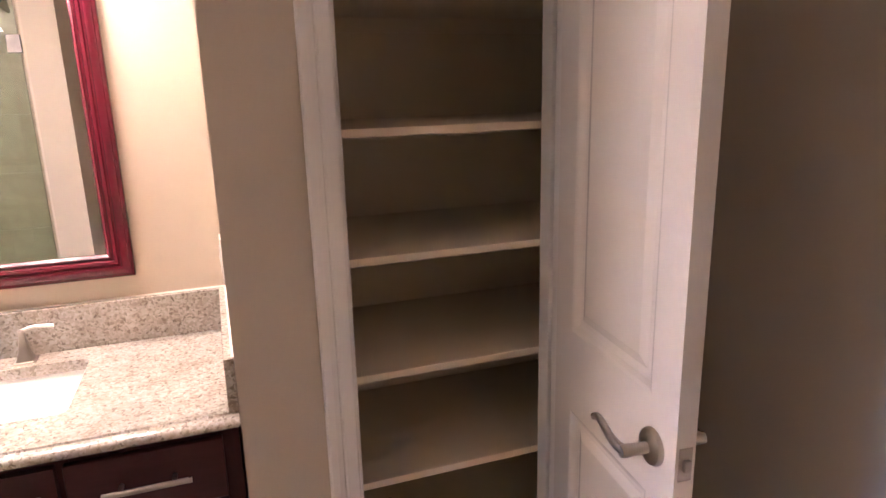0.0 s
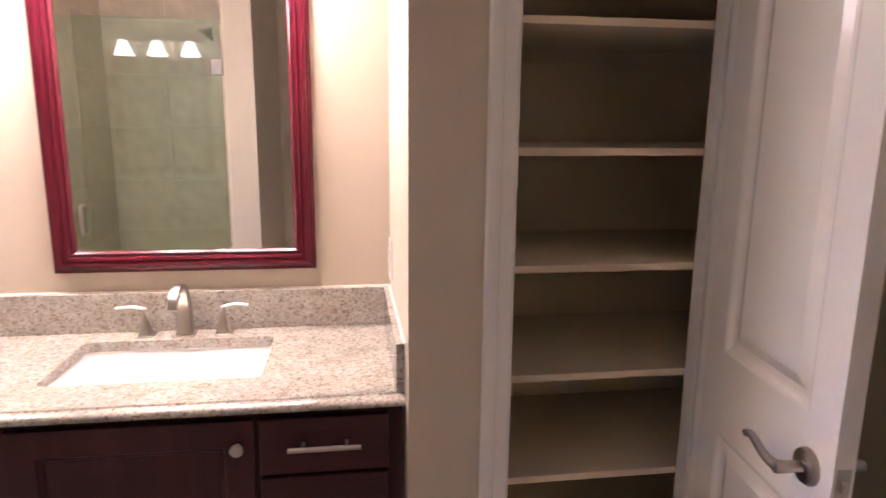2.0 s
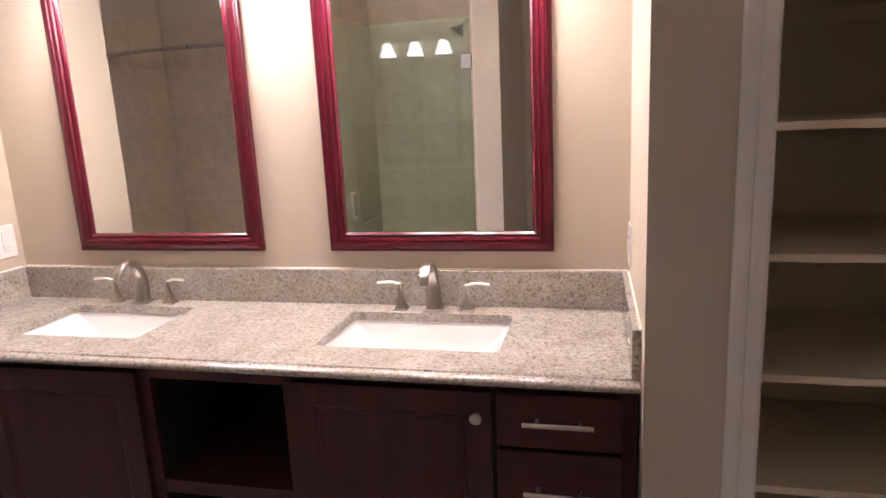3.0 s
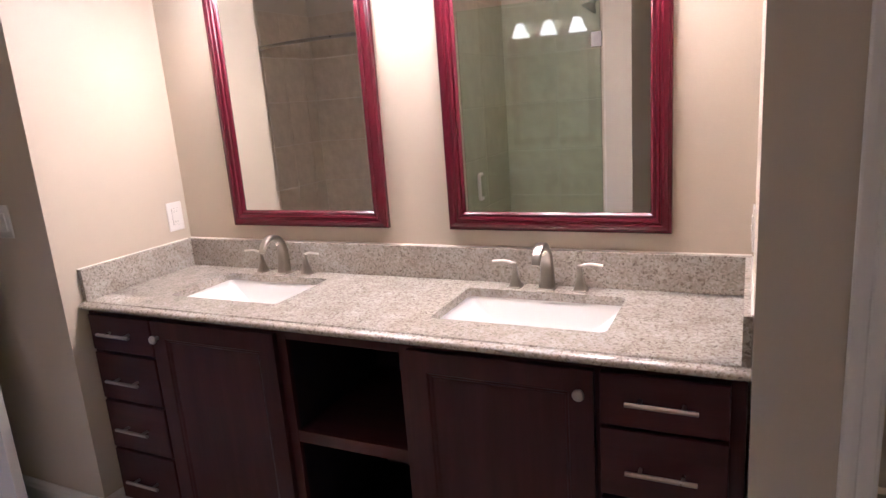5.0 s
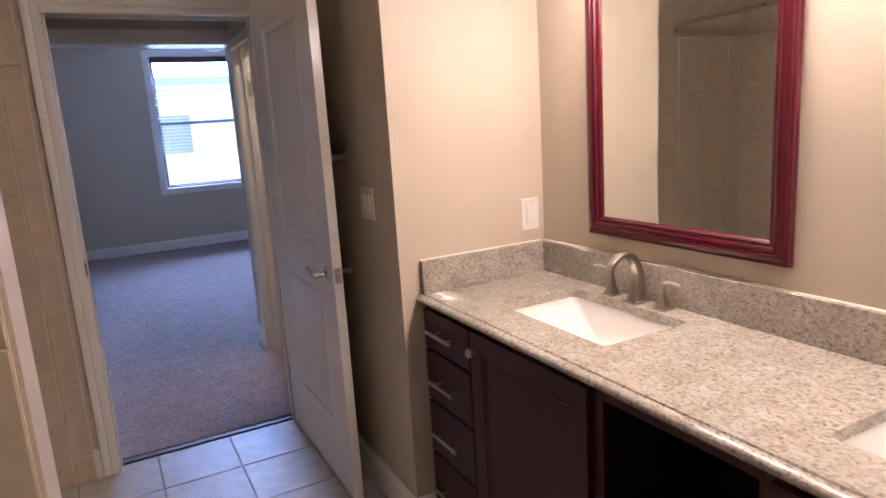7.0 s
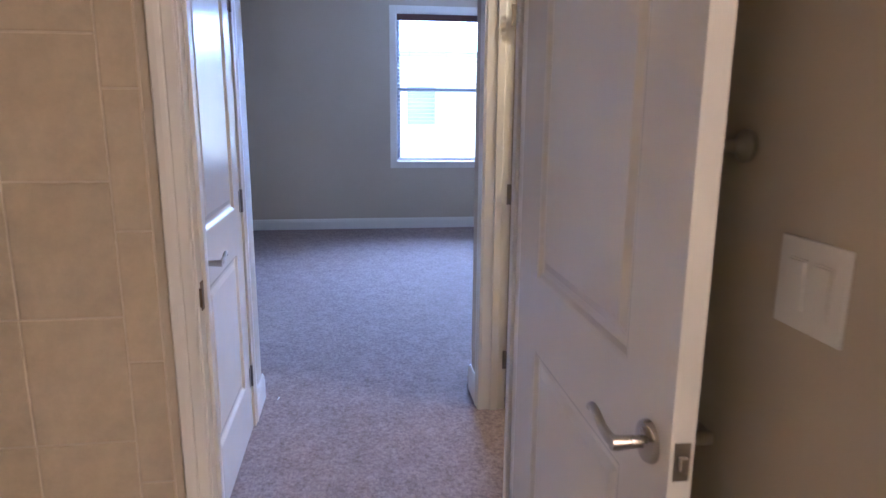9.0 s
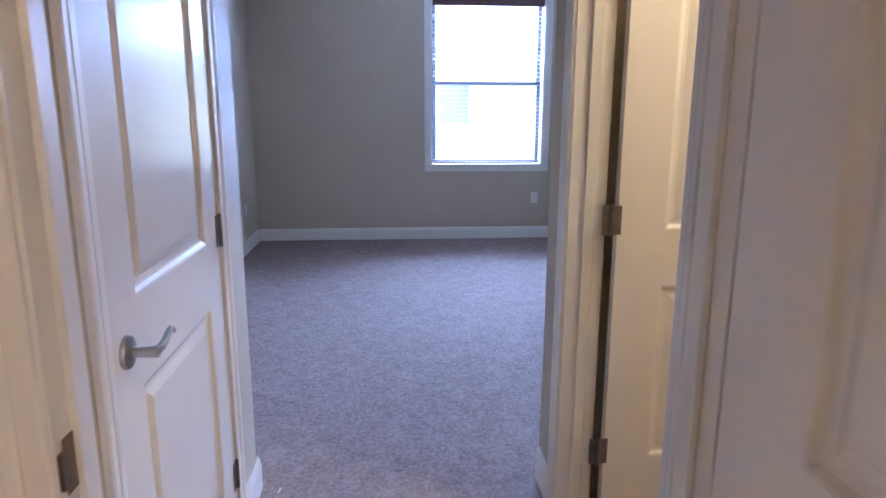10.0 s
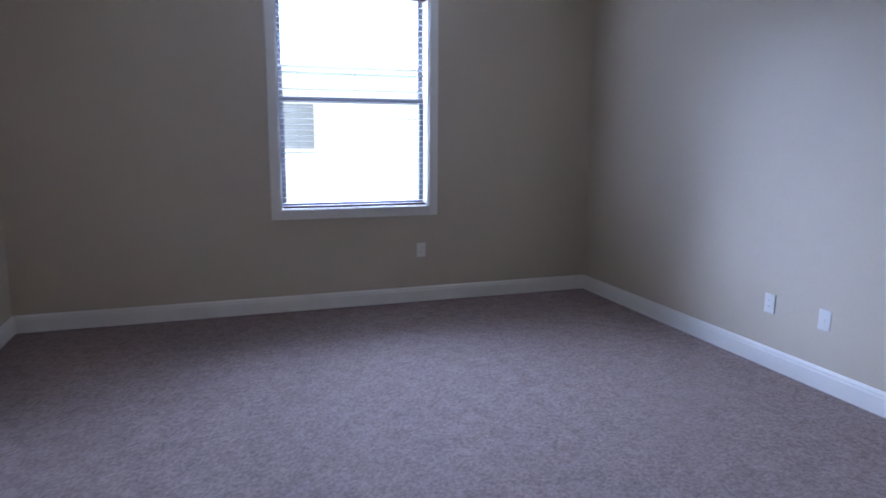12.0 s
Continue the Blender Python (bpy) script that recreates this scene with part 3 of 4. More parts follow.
def countertop():
    bm = bmesh.new()
    yf = -0.526
    xs = [CX0 + 0.0015, SINKS[0][0] - 0.03, SINKS[0][1] + 0.03, SINKS[1][0] - 0.03, SINKS[1][1] + 0.03, CX1 - 0.0015]
    ys = [yf, SY0 - 0.03, SY1 + 0.03, -0.0015]
    for z in (CT, CT - 0.028):
        for i in range(5):
            for j in range(3):
                if j == 1 and i in (1, 3):
                    outer = [(xs[i + 1], ys[2]), (xs[i], ys[2]), (xs[i], ys[1]), (xs[i + 1], ys[1])]
                    s = SINKS[0 if i == 1 else 1]
                    inner = rounded(s[0], s[1], SY0, SY1, 0.022, z)
                    n = len(inner) // 4
                    iv = [bm.verts.new(p) for p in inner]
                    ov = [bm.verts.new((*p, z)) for p in outer]
                    for c in range(4):
                        seg = iv[c * n:(c + 1) * n]
                        for a, b in zip(seg, seg[1:]):
                            bm.faces.new((ov[c], a, b))
                        bm.faces.new((ov[c], seg[-1], iv[((c + 1) * n) % len(iv)], ov[(c + 1) % 4]))
                else:
                    bm.faces.new([bm.verts.new(p) for p in ((xs[i], ys[j], z), (xs[i + 1], ys[j], z), (xs[i + 1], ys[j + 1], z), (xs[i], ys[j + 1], z))])
    for s in SINKS:
        up, low = ([bm.verts.new(p) for p in rounded(s[0], s[1], SY0, SY1, 0.022, z)] for z in (CT, CT - 0.028))
        for k in range(len(up)):
            j = (k + 1) % len(up)
            bm.faces.new((up[k], up[j], low[j], low[k]))
    for x in (xs[0], xs[-1]):
        bm.faces.new([bm.verts.new(p) for p in ((x, yf, CT), (x, -0.0015, CT), (x, -0.0015, CT - 0.028), (x, yf, CT - 0.028))])
    bmesh.ops.remove_doubles(bm, verts=bm.verts, dist=1e-5)
    return bm


def counter_edge():
    """The moulded front edge: a small step down, then a full round."""
    bm = bmesh.new()
    yf = -0.526
    prof = [(yf, CT), (yf - 0.003, CT - 0.0035), (yf - 0.009, CT - 0.0045)]
    for k in range(9):
        a = radians(80 - 20 * k)
        prof.append((yf - 0.011 - 0.0150 * math.cos(a), CT - 0.0165 + 0.0118 * math.sin(a)))
    prof.append((yf, CT - 0.028))
    a, b = ([bm.verts.new((x, y, z)) for y, z in prof] for x in (CX0 + 0.0015, CX1 - 0.0015))
    for k in range(len(prof) - 1):
        bm.faces.new((a[k], b[k], b[k + 1], a[k + 1]))
    bm.faces.new(a)
    bm.faces.new(b[::-1])
    return bm


def bead(p, q, r=0.0032):
    return sweep([p, q], [r, r], 8)


counter = thing("countertop", "polished speckled beige granite countertop with two sink cutouts", "countertop", (0, 0, 0))
part("slab", countertop(), GRANITE, counter, smooth=True)
part("front_edge", counter_edge(), GRANITE, counter, "rounded polished granite edge", smooth=True)
SPLASH = 1.005
for label, row, top in (
        ("speckled granite backsplash along the wall", (0.0015, -0.021, CX1 - 0.0015, -0.001), ((0.003, -0.0025, SPLASH), (CX1 - 0.003, -0.0025, SPLASH))),
        ("short granite side splash", (0.0015, -0.530, 0.021, -0.0215), ((0.0025, -0.529, SPLASH), (0.0025, -0.022, SPLASH))),
        ("short granite side splash", (CX1 - 0.021, -0.530, CX1 - 0.0015, -0.0215), ((CX1 - 0.0025, -0.529, SPLASH), (CX1 - 0.0025, -0.022, SPLASH)))):
    splash = thing("backsplash", label, "backsplash", (0, 0, 0))
    x0, y0, x1, y1 = row
    part("stone_strip", boxes((x0, y0, CT + 0.0005, x1, y1, SPLASH), bevel=0.0015), GRANITE, splash)
    part("caulk_bead", bead(*top, 0.0032), CAULK, splash, "pale caulk line along the wall", smooth=True)


def sink(s):
    x0, x1 = s
    t = thing("sink", "white porcelain undermount rectangular sink", "sink", ((x0 + x1) / 2, (SY0 + SY1) / 2, 0.7105), group="vanity sinks")
    w, d = (x1 - x0) / 2, (SY1 - SY0) / 2
    bm = bmesh.new()
    rows = [(0.022, 0.022, 0.150, 0.03), (0.004, 0.004, 0.1495, 0.026), (0.002, 0.001, 0.143, 0.024), (-0.030, -0.004, 0.112, 0.020), (-0.075, -0.012, 0.075, 0.018), (-0.115, -0.022, 0.050, 0.022), (-0.150, -0.050, 0.036, 0.035)]
    loops = [[bm.verts.new(p) for p in rounded(-w - i, w + i, -d - k, d + k, r, z)] for i, k, z, r in rows]
    loops.append([bm.verts.new(p) for p in rounded(-0.06, 0.06, -0.045, 0.045, 0.04, 0.031)])
    for a, b in zip(loops, loops[1:]):
        for k in range(len(a)):
            bm.faces.new((a[k], a[(k + 1) % len(a)], b[(k + 1) % len(a)], b[k]))
    bm.faces.new(loops[-1])
    part("basin", bm, PORCELAIN, t, smooth=True)
    part("drain", lathe([(0.026, 0.0315), (0.026, 0.034), (0.018, 0.0345), (0.016, 0.032)], 24), NICKEL, t, "nickel drain", smooth=True)


def blade(points, widths, depths, power=3.5, steps=20):
    """A tapered bar of soft square section along points that lie in a plane of constant x."""
    bm = bmesh.new()
    pts = [Vector(p) for p in points]
    rings = []
    for i, p in enumerate(pts):
        way = (pts[min(i + 1, len(pts) - 1)] - pts[max(i - 1, 0)]).normalized()
        out = Vector((1, 0, 0)).cross(way).normalized()
        ring = []
        for k in range(steps):
            a = 2 * math.pi * (k + 0.5) / steps
            c, d = math.cos(a), math.sin(a)
            g = (abs(c) ** power + abs(d) ** power) ** (-1 / power)
            ring.append(bm.verts.new(p + Vector((widths[i] * g * c, 0, 0)) + out * (depths[i] * g * d)))
        rings.append(ring)
    for a, b in zip(rings, rings[1:]):
        for k in range(steps):
            bm.faces.new((a[k], a[(k + 1) % steps], b[(k + 1) % steps], b[k]))
    bm.faces.new(rings[0][::-1])
    bm.faces.new(rings[-1])
    return bm


def faucet(x):
    t = thing("faucet", "brushed nickel widespread arched faucet with two levers", "faucet", (x, -0.058, CT), group="vanity faucets")
    pts = smooth_curve([(0, 0, 0.004), (0, 0.006, 0.050), (0, 0.004, 0.100), (0, -0.022, 0.142), (0, -0.062, 0.150), (0, -0.094, 0.130), (0, -0.108, 0.104)], 6)
    n = len(pts)
    wide = [0.0240 - 0.0115 * (i / (n - 1)) ** 0.6 for i in range(n)]
    deep = [0.0240 - 0.0150 * min(1, 1.5 * i / (n - 1)) ** 0.8 for i in range(n)]
    part("spout", blade(pts, wide, deep), NICKEL, t, smooth=True)
    part("spout_base", boxes((-0.029, -0.028, 0.0, 0.029, 0.031, 0.0055), bevel=0.002), NICKEL, t)
    for s in (-1, 1):
        rise = [(0.106 * s, 0, z) for z in (0.0045, 0.010, 0.030, 0.052, 0.066)]
        half = [0.0200, 0.0175, 0.0118, 0.0082, 0.0074]
        h = part("handle_base", blade(rise, half, half, power=5.0), NICKEL, t, smooth=True)
        part("foot", boxes((0.106 * s - 0.0235, -0.0235, 0, 0.106 * s + 0.0235, 0.0235, 0.0045), bevel=0.0016), NICKEL, h)
        part("stem", lathe([(0.0075, 0.064), (0.0068, 0.072), (0.0085, 0.078), (0.006, 0.082)], 16, Matrix.Translation((0.106 * s, 0, 0))), NICKEL, h, smooth=True)
        pts = smooth_curve([(0.100 * s, 0, 0.074), (0.114 * s, 0, 0.081), (0.138 * s, -0.004, 0.087), (0.178 * s, -0.008, 0.085)], 5)
        part("lever", sweep(pts, [0.0046 - 0.0006 * i / (len(pts) - 1) for i in range(len(pts))], 12, flat=0.8), NICKEL_LIT, h, smooth=True)


for s in SINKS:
    sink(s)
    faucet((s[0] + s[1]) / 2 + (0.0 if s[0] > 1 else 0.003))


# ---- mirrors and vanity lights ----
def framed_mirror(x0, x1, z0, z1):
    t = thing("wall_mirror_frame", "framed wall mirror in glossy red mahogany lacquer", "mirror", ((x0 + x1) / 2, 0, z0), group="vanity mirrors")
    cx, bz = (x0 + x1) / 2, z0
    prof = [(0, 0.001), (0, 0.017), (0.003, 0.021), (0.008, 0.021), (0.010, 0.024), (0.020, 0.027), (0.027, 0.025), (0.029, 0.021), (0.033, 0.021), (0.036, 0.024), (0.043, 0.022),
            (0.046, 0.016), (0.050, 0.016), (0.053, 0.018), (0.058, 0.014), (0.061, 0.009), (0.061, 0.004)]
    corner = lambda i, d, k: ((x0 + i if k in (0, 3) else x1 - i) - cx, -d, (z0 + i if k < 2 else z1 - i) - bz)
    for k in range(4):
        bm = bmesh.new()
        a = [bm.verts.new(corner(i, d, k)) for i, d in prof]
        b = [bm.verts.new(corner(i, d, (k + 1) % 4)) for i, d in prof]
        for p in range(len(prof) - 1):
            bm.faces.new((a[p], b[p], b[p + 1], a[p + 1]))
        bm.faces.new((a[0], a[-1], b[-1], b[0]))
        part("frame_rail", bm, MAHOG_H if k in (0, 2) else MAHOG, t, smooth=True)
    part("mirror_glass", boxes((x0 + 0.058 - cx, -0.0075, 0.058, x1 - 0.058 - cx, -0.003, z1 - z0 - 0.058)), MIRROR, t, "clear silvered mirror glass")


MZ0, MZ1 = 1.066, 1.985
framed_mirror(0.275, 0.992, MZ0, MZ1)
framed_mirror(1.233, 1.949, MZ0, MZ1)

SHADE, _tree, _n = shader("lit_frosted_glass", (0.9, 0.86, 0.78), 0.4)
_n.inputs["Emission Color"].default_value = (1.0, 0.78, 0.62, 1)
_n.inputs["Emission Strength"].default_value = 46.0


def vanity_light(cx):
    t = thing("vanity_light", "three-light vanity bar with lit white bell glass shades", "wall light", (cx, 0, 2.058), group="vanity lights")
    part("backplate", boxes((-0.30, -0.022, -0.005, 0.30, -0.001, 0.085), bevel=0.006), NICKEL, t)
    for k in (-1, 0, 1):
        x = 0.235 * k
        a = part("arm", merge(sweep(smooth_curve([(x, -0.02, 0.05), (x, -0.08, 0.075), (x, -0.163, 0.06), (x, -0.17, 0.03)], 5), [0.007] * 16, 10),
                              lathe([(0.022, 0.0), (0.024, 0.012), (0.018, 0.035)], 20, Matrix.Translation((x, -0.17, 0)))), NICKEL, t, smooth=True)
        bm = lathe([(0.026, -0.004), (0.036, -0.014), (0.045, -0.045), (0.058, -0.082), (0.075, -0.108), (0.073, -0.109), (0.055, -0.081), (0.042, -0.045), (0.032, -0.017)], 32, Matrix.Translation((x, -0.17, 0)))
        part("shade", bm, SHADE, a, "lit frosted glass shade", smooth=True)
        blackbody_lamp("bulb", "POINT", Matrix.Translation((cx + x, -0.17, 2.058 - 0.062)), LAMP_WATTS, WARM, 0.026)


vanity_light(0.66)
vanity_light(1.587)


# ---- outlets and switches ----
def wall_plate(name, m, label, gangs, w=0.076, h=0.118):
    """A cover plate at y=0 looking to -y, centred on the origin; gangs: a list of 'outlet', 'gfci', 'rocker' or 'blank'."""
    t = thing(name, label, "switch" if "rocker" in gangs else "outlet", m)
    n = len(gangs)
    ww = w + 0.046 * (n - 1)
    part("cover_plate", boxes((-ww / 2, -0.006, -h / 2, ww / 2, 0, h / 2), bevel=0.0025), PLASTIC, t)
    for k, g in enumerate(gangs):
        x = 0.046 * (k - (n - 1) / 2)
        if g == "outlet":
            o = part("receptacle", boxes((x - 0.0165, -0.0078, -0.0335, x + 0.0165, -0.005, 0.0335), bevel=0.001), PLASTIC, t)
            for s in (-1, 1):
                part("slots", boxes((x - 0.0075, -0.0082, 0.018 * s - 0.004, x - 0.0055, -0.007, 0.018 * s + 0.005), (x + 0.0055, -0.0082, 0.018 * s - 0.004, x + 0.0075, -0.007, 0.018 * s + 0.005)), SLOT, o)
        elif g == "gfci":
            o = part("receptacle", boxes((x - 0.0165, -0.0085, -0.0335, x + 0.0165, -0.005, 0.0335), bevel=0.0012), PLASTIC, t)
            # dark sheet drawn as the shade in the recess around the receptacle
            part("recess_shade_line", boxes((x - 0.0170, -0.0066, -0.0340, x + 0.0170, -0.0055, 0.0340)), BLACKGAP, t)
            for s in (-1, 1):
                part("button", boxes((x - 0.007, -0.0098, 0.0042 * s - 0.0032, x + 0.007, -0.008, 0.0042 * s + 0.0032), bevel=0.0006), PLASTIC, o)
                part("slots", boxes((x - 0.0070, -0.0088, 0.021 * s - 0.003, x - 0.0058, -0.008, 0.021 * s + 0.004), (x + 0.0058, -0.0088, 0.021 * s - 0.003, x + 0.0070, -0.008, 0.021 * s + 0.004)), SLOT, o)
        elif g == "rocker":
            o = part("rocker_frame", boxes((x - 0.0165, -0.0075, -0.0335, x + 0.0165, -0.005, 0.0335), bevel=0.001), PLASTIC, t)
            part("rocker", turned(boxes((x - 0.0145, -0.0095, -0.0315, x + 0.0145, -0.006, 0.0315), bevel=0.001), Matrix.Rotation(radians(2.5), 4, "X")), PLASTIC, o)
        else:
            part("jack", lathe([(0.008, 0), (0.008, 0.003), (0.005, 0.004)], 16, Matrix.Translation((x, -0.006, 0)) @ Matrix.Rotation(math.pi / 2, 4, "X")), PLASTIC, t)


wall_plate("wall_outlet", pose(0, -0.066, 1.109, 0, 0, 90), "white ground-fault outlet plate on the vanity side wall", ["gfci"])
wall_plate("wall_outlet", pose(CX1, -0.075, 1.10, 0, 0, -90), "white ground-fault outlet plate on the linen closet partition", ["gfci"])
wall_plate("light_switch", pose(-0.243, -0.605, 1.192), "white double light switch behind the open door", ["rocker", "rocker"])
wall_plate("wall_outlet", pose(BED_X0, 0.425, 0.450, 0, 0, 90), "white outlet plate under the window", ["outlet"])
wall_plate("wall_outlet", pose(-5.17, BED_Y1, 0.405), "white outlet plate low on the bedroom wall", ["outlet"])
wall_plate("wall_outlet", pose(-4.79, BED_Y1, 0.405), "white cable plate low on the bedroom wall", ["blank"])
wall_plate("wall_outlet", pose(-6.75, BED_Y0, 0.42, 0, 0, 180), "white outlet plate low on the bedroom wall", ["outlet"])

bar = thing("towel_bar", "brushed nickel towel bar on the wall behind the door", "towel bar", (-0.41, -0.605, 1.357))
part("bar", sweep([(-0.60, -0.062, 0), (0.0, -0.062, 0)], [0.0085, 0.0085], 16), NICKEL, bar, smooth=True)
for x in (-0.60, 0.0):
    part("post", lathe([(0.024, 0), (0.024, 0.006), (0.016, 0.012), (0.0095, 0.020), (0.0095, 0.050), (0.013, 0.056), (0.013, 0.074), (0.007, 0.078)], 24, Matrix.Translation((x, 0, 0)) @ Matrix.Rotation(math.pi / 2, 4, "X")), NICKEL, bar, smooth=True)

# ---- linen closet shelves ----
# thin cream sheets added over the wall paint to brighten the closet inside
for row in ((2.285, -0.0035, 0, 3.2, 0, H), (2.285, -0.49, 0, 2.2885, -0.0035, H), (3.1965, -0.49, 0, 3.2, -0.0035, H)):
    solid("wall_closet_brightener", boxes(row), SHELFPAINT, "cream lining added to brighten the inside walls of the linen closet", "wall")
for n, z in enumerate((0.352, 0.624, 0.894, 1.165, 1.438, 1.722)):
    s = thing("closet_shelf", "white painted linen closet shelf on wall cleats", "shelf", (0, 0, z), group="linen closet shelves")
    part("board", boxes((2.289, -0.478, -0.018, 3.196, -0.004, 0.0), bevel=0.0015), SHELFPAINT, s)
    part("back_cleat", boxes((2.307, -0.021, -0.058, 3.178, -0.004, -0.019), bevel=0.001), SHELFPAINT, s)
    part("side_cleat", boxes((2.289, -0.470, -0.058, 2.306, -0.004, -0.019), bevel=0.001), SHELFPAINT, s)
    part("side_cleat", boxes((3.179, -0.470, -0.058, 3.196, -0.004, -0.019), bevel=0.001), SHELFPAINT, s)

# ---- tub ----
TX0, TX1, TY0, TY1 = WALL_X1 + 0.022, 0.305, -2.580, -1.815
tub = thing("bathtub", "white alcove bathtub with a plain apron", "bathtub", (0, 0, 0))
bm = bmesh.new()
RIM = 0.375
rows = [(-0.0, 0.0, 0.006), (-0.0, RIM - 0.03, 0.006), (0.0, RIM - 0.008, 0.008), (0.006, RIM, 0.010), (0.062, RIM, 0.05), (0.070, RIM - 0.006, 0.07), (0.090, RIM - 0.10, 0.10), (0.125, 0.09, 0.13), (0.18, 0.06, 0.12)]
loops = [[bm.verts.new(p) for p in rounded(TX0 + i, TX1 - i, TY0 + i, TY1 - i, r, z)] for i, z, r in rows]
for a, b in zip(loops, loops[1:]):
    for k in range(len(a)):
        bm.faces.new((a[k], a[(k + 1) % len(a)], b[(k + 1) % len(a)], b[k]))
bm.faces.new(loops[-1])
part("tub_shell", bm, ACRYLIC, tub, smooth=True)
rod = thing("curtain_rod", "curved brushed nickel shower curtain rod", "curtain rod", (0, 0, 1.955))
pts = smooth_curve([(TX0 - 0.01, -1.93, 0), (-0.85, -1.80, 0), (-0.40, -1.755, 0), (0.05, -1.80, 0), (TX1 + 0.008, -1.93, 0)], 10)
part("pole", sweep(pts, [0.0125] * len(pts), 14), NICKEL, rod, smooth=True)
part("flange", lathe([(0.030, 0), (0.030, 0.006), (0.016, 0.018)], 24, Matrix.Translation((TX0 - 0.0095, -1.93, 0)) @ Matrix.Rotation(math.pi / 2, 4, "Y")), NICKEL, rod, smooth=True)
part("flange", lathe([(0.030, 0), (0.030, 0.006), (0.016, 0.018)], 24, Matrix.Translation((TX1 + 0.0095, -1.93, 0)) @ Matrix.Rotation(-math.pi / 2, 4, "Y")), NICKEL, rod, smooth=True)

# ---- shower ----
solid("shower_curb", boxes((0.542, -1.81, 0.0, 1.403, -1.68, 0.10), bevel=0.004), FLOORTILE, "tiled shower curb", "curb")
solid("shower_pan", boxes((0.542, -2.58, 0.0, 1.403, -1.811, 0.035), bevel=0.004), ACRYLIC, "pale shower floor pan", "shower floor")
GY = -1.745
sd = thing("shower_door", "frameless greenish glass shower door with nickel handle and hinges", "shower door", (0, GY, 0.10))
pane = part("glass_pane", boxes((0.548, -0.005, 0.008, 1.393, 0.005, 1.90), bevel=0.001), SHOWERGLASS, sd, "clear greenish tempered glass")
pane.visible_shadow = False
hz = 0.86
hd = sweep(smooth_curve([(0.655, 0.006, hz - 0.075), (0.655, 0.045, hz - 0.075), (0.655, 0.052, hz - 0.055), (0.655, 0.052, hz), (0.655, 0.052, hz + 0.055), (0.655, 0.045, hz + 0.075), (0.655, 0.006, hz + 0.075)], 6), [0.0105] * 37, 14)
part("handle", hd, NICKEL_LIT, sd, "brushed nickel pull handle", smooth=True)
for z in (0.16, 1.66):
    part("glass_hinge", boxes((1.345, -0.012, z - 0.04, 1.4025, 0.012, z + 0.04), bevel=0.002), DULL, sd, "brushed nickel glass hinge")
head = thing("shower_head", "brushed nickel shower head on a wall arm", "shower head", (1.403, -2.18, 2.04))
part("arm", sweep(smooth_curve([(0, 0, 0), (-0.05, 0, 0.012), (-0.10, 0, -0.004), (-0.135, 0, -0.035)], 6), [0.0095] * 19, 12), NICKEL, head, smooth=True)
part("flange", lathe([(0.03, 0), (0.028, 0.006), (0.012, 0.012)], 24, Matrix.Rotation(-math.pi / 2, 4, "Y")), NICKEL, head, smooth=True)
part("spray_face", lathe([(0.012, 0.03), (0.018, 0.012), (0.045, -0.015), (0.050, -0.024), (0.048, -0.030), (0.02, -0.031)], 28, Matrix.Translation((-0.15, 0, -0.05)) @ Matrix.Rotation(radians(35), 4, "Y")), NICKEL, head, smooth=True)

# ---- window ----
win = thing("window_1", "white trimmed double-hung window with grey vinyl sashes", "window", (BED_X0, 0, 0), kind="structure")
c = 0.072
part("window_casing", boxes((0, W_Y0 - c, W_Z0 - c, 0.016, W_Y0, W_Z1 + c), bevel=0.002), WHITE, win)
part("window_casing", boxes((0, W_Y1, W_Z0 - c, 0.016, W_Y1 + c, W_Z1 + c), bevel=0.002), WHITE, win)
part("window_casing", boxes((0, W_Y0 + 0.0005, W_Z1, 0.0155, W_Y1 - 0.0005, W_Z1 + c), bevel=0.002), WHITE, win)
part("window_casing", boxes((0, W_Y0 + 0.0005, W_Z0 - c, 0.0155, W_Y1 - 0.0005, W_Z0 - 0.012), bevel=0.002), WHITE, win)
part("window_sill", boxes((-0.095, W_Y0, W_Z0 - 0.0115, 0.024, W_Y1, W_Z0 + 0.004), bevel=0.002), WHITE, win)
part("reveal", boxes((-0.095, W_Y0, W_Z0 + 0.0045, 0, W_Y0 + 0.012, W_Z1), (-0.095, W_Y1 - 0.012, W_Z0 + 0.0045, 0, W_Y1, W_Z1), (-0.095, W_Y0 + 0.0125, W_Z1 - 0.012, 0, W_Y1 - 0.0125, W_Z1)), WHITE, win)
MIDZ = 1.655


def sash(name, x, z0, z1, f=0.042):
    y0, y1 = W_Y0 + 0.014, W_Y1 - 0.014
    s = part(name, boxes((x - 0.028, y0, z0, x, y0 + f, z1), (x - 0.028, y1 - f, z0, x, y1, z1), (x - 0.0275, y0 + f, z0, x - 0.0005, y1 - f, z0 + f), (x - 0.0275, y0 + f, z1 - f, x - 0.0005, y1 - f, z1), bevel=0.002), VINYL, win)
    p = part("pane", boxes((x - 0.016, y0 + f - 0.004, z0 + f - 0.004, x - 0.012, y1 - f + 0.004, z1 - f + 0.004)), PANE, s)
    p.visible_shadow = False


sash("upper_sash", -0.128, MIDZ - 0.012, W_Z1 - 0.002)
sash("lower_sash", -0.098, W_Z0 + 0.006, MIDZ + 0.030)

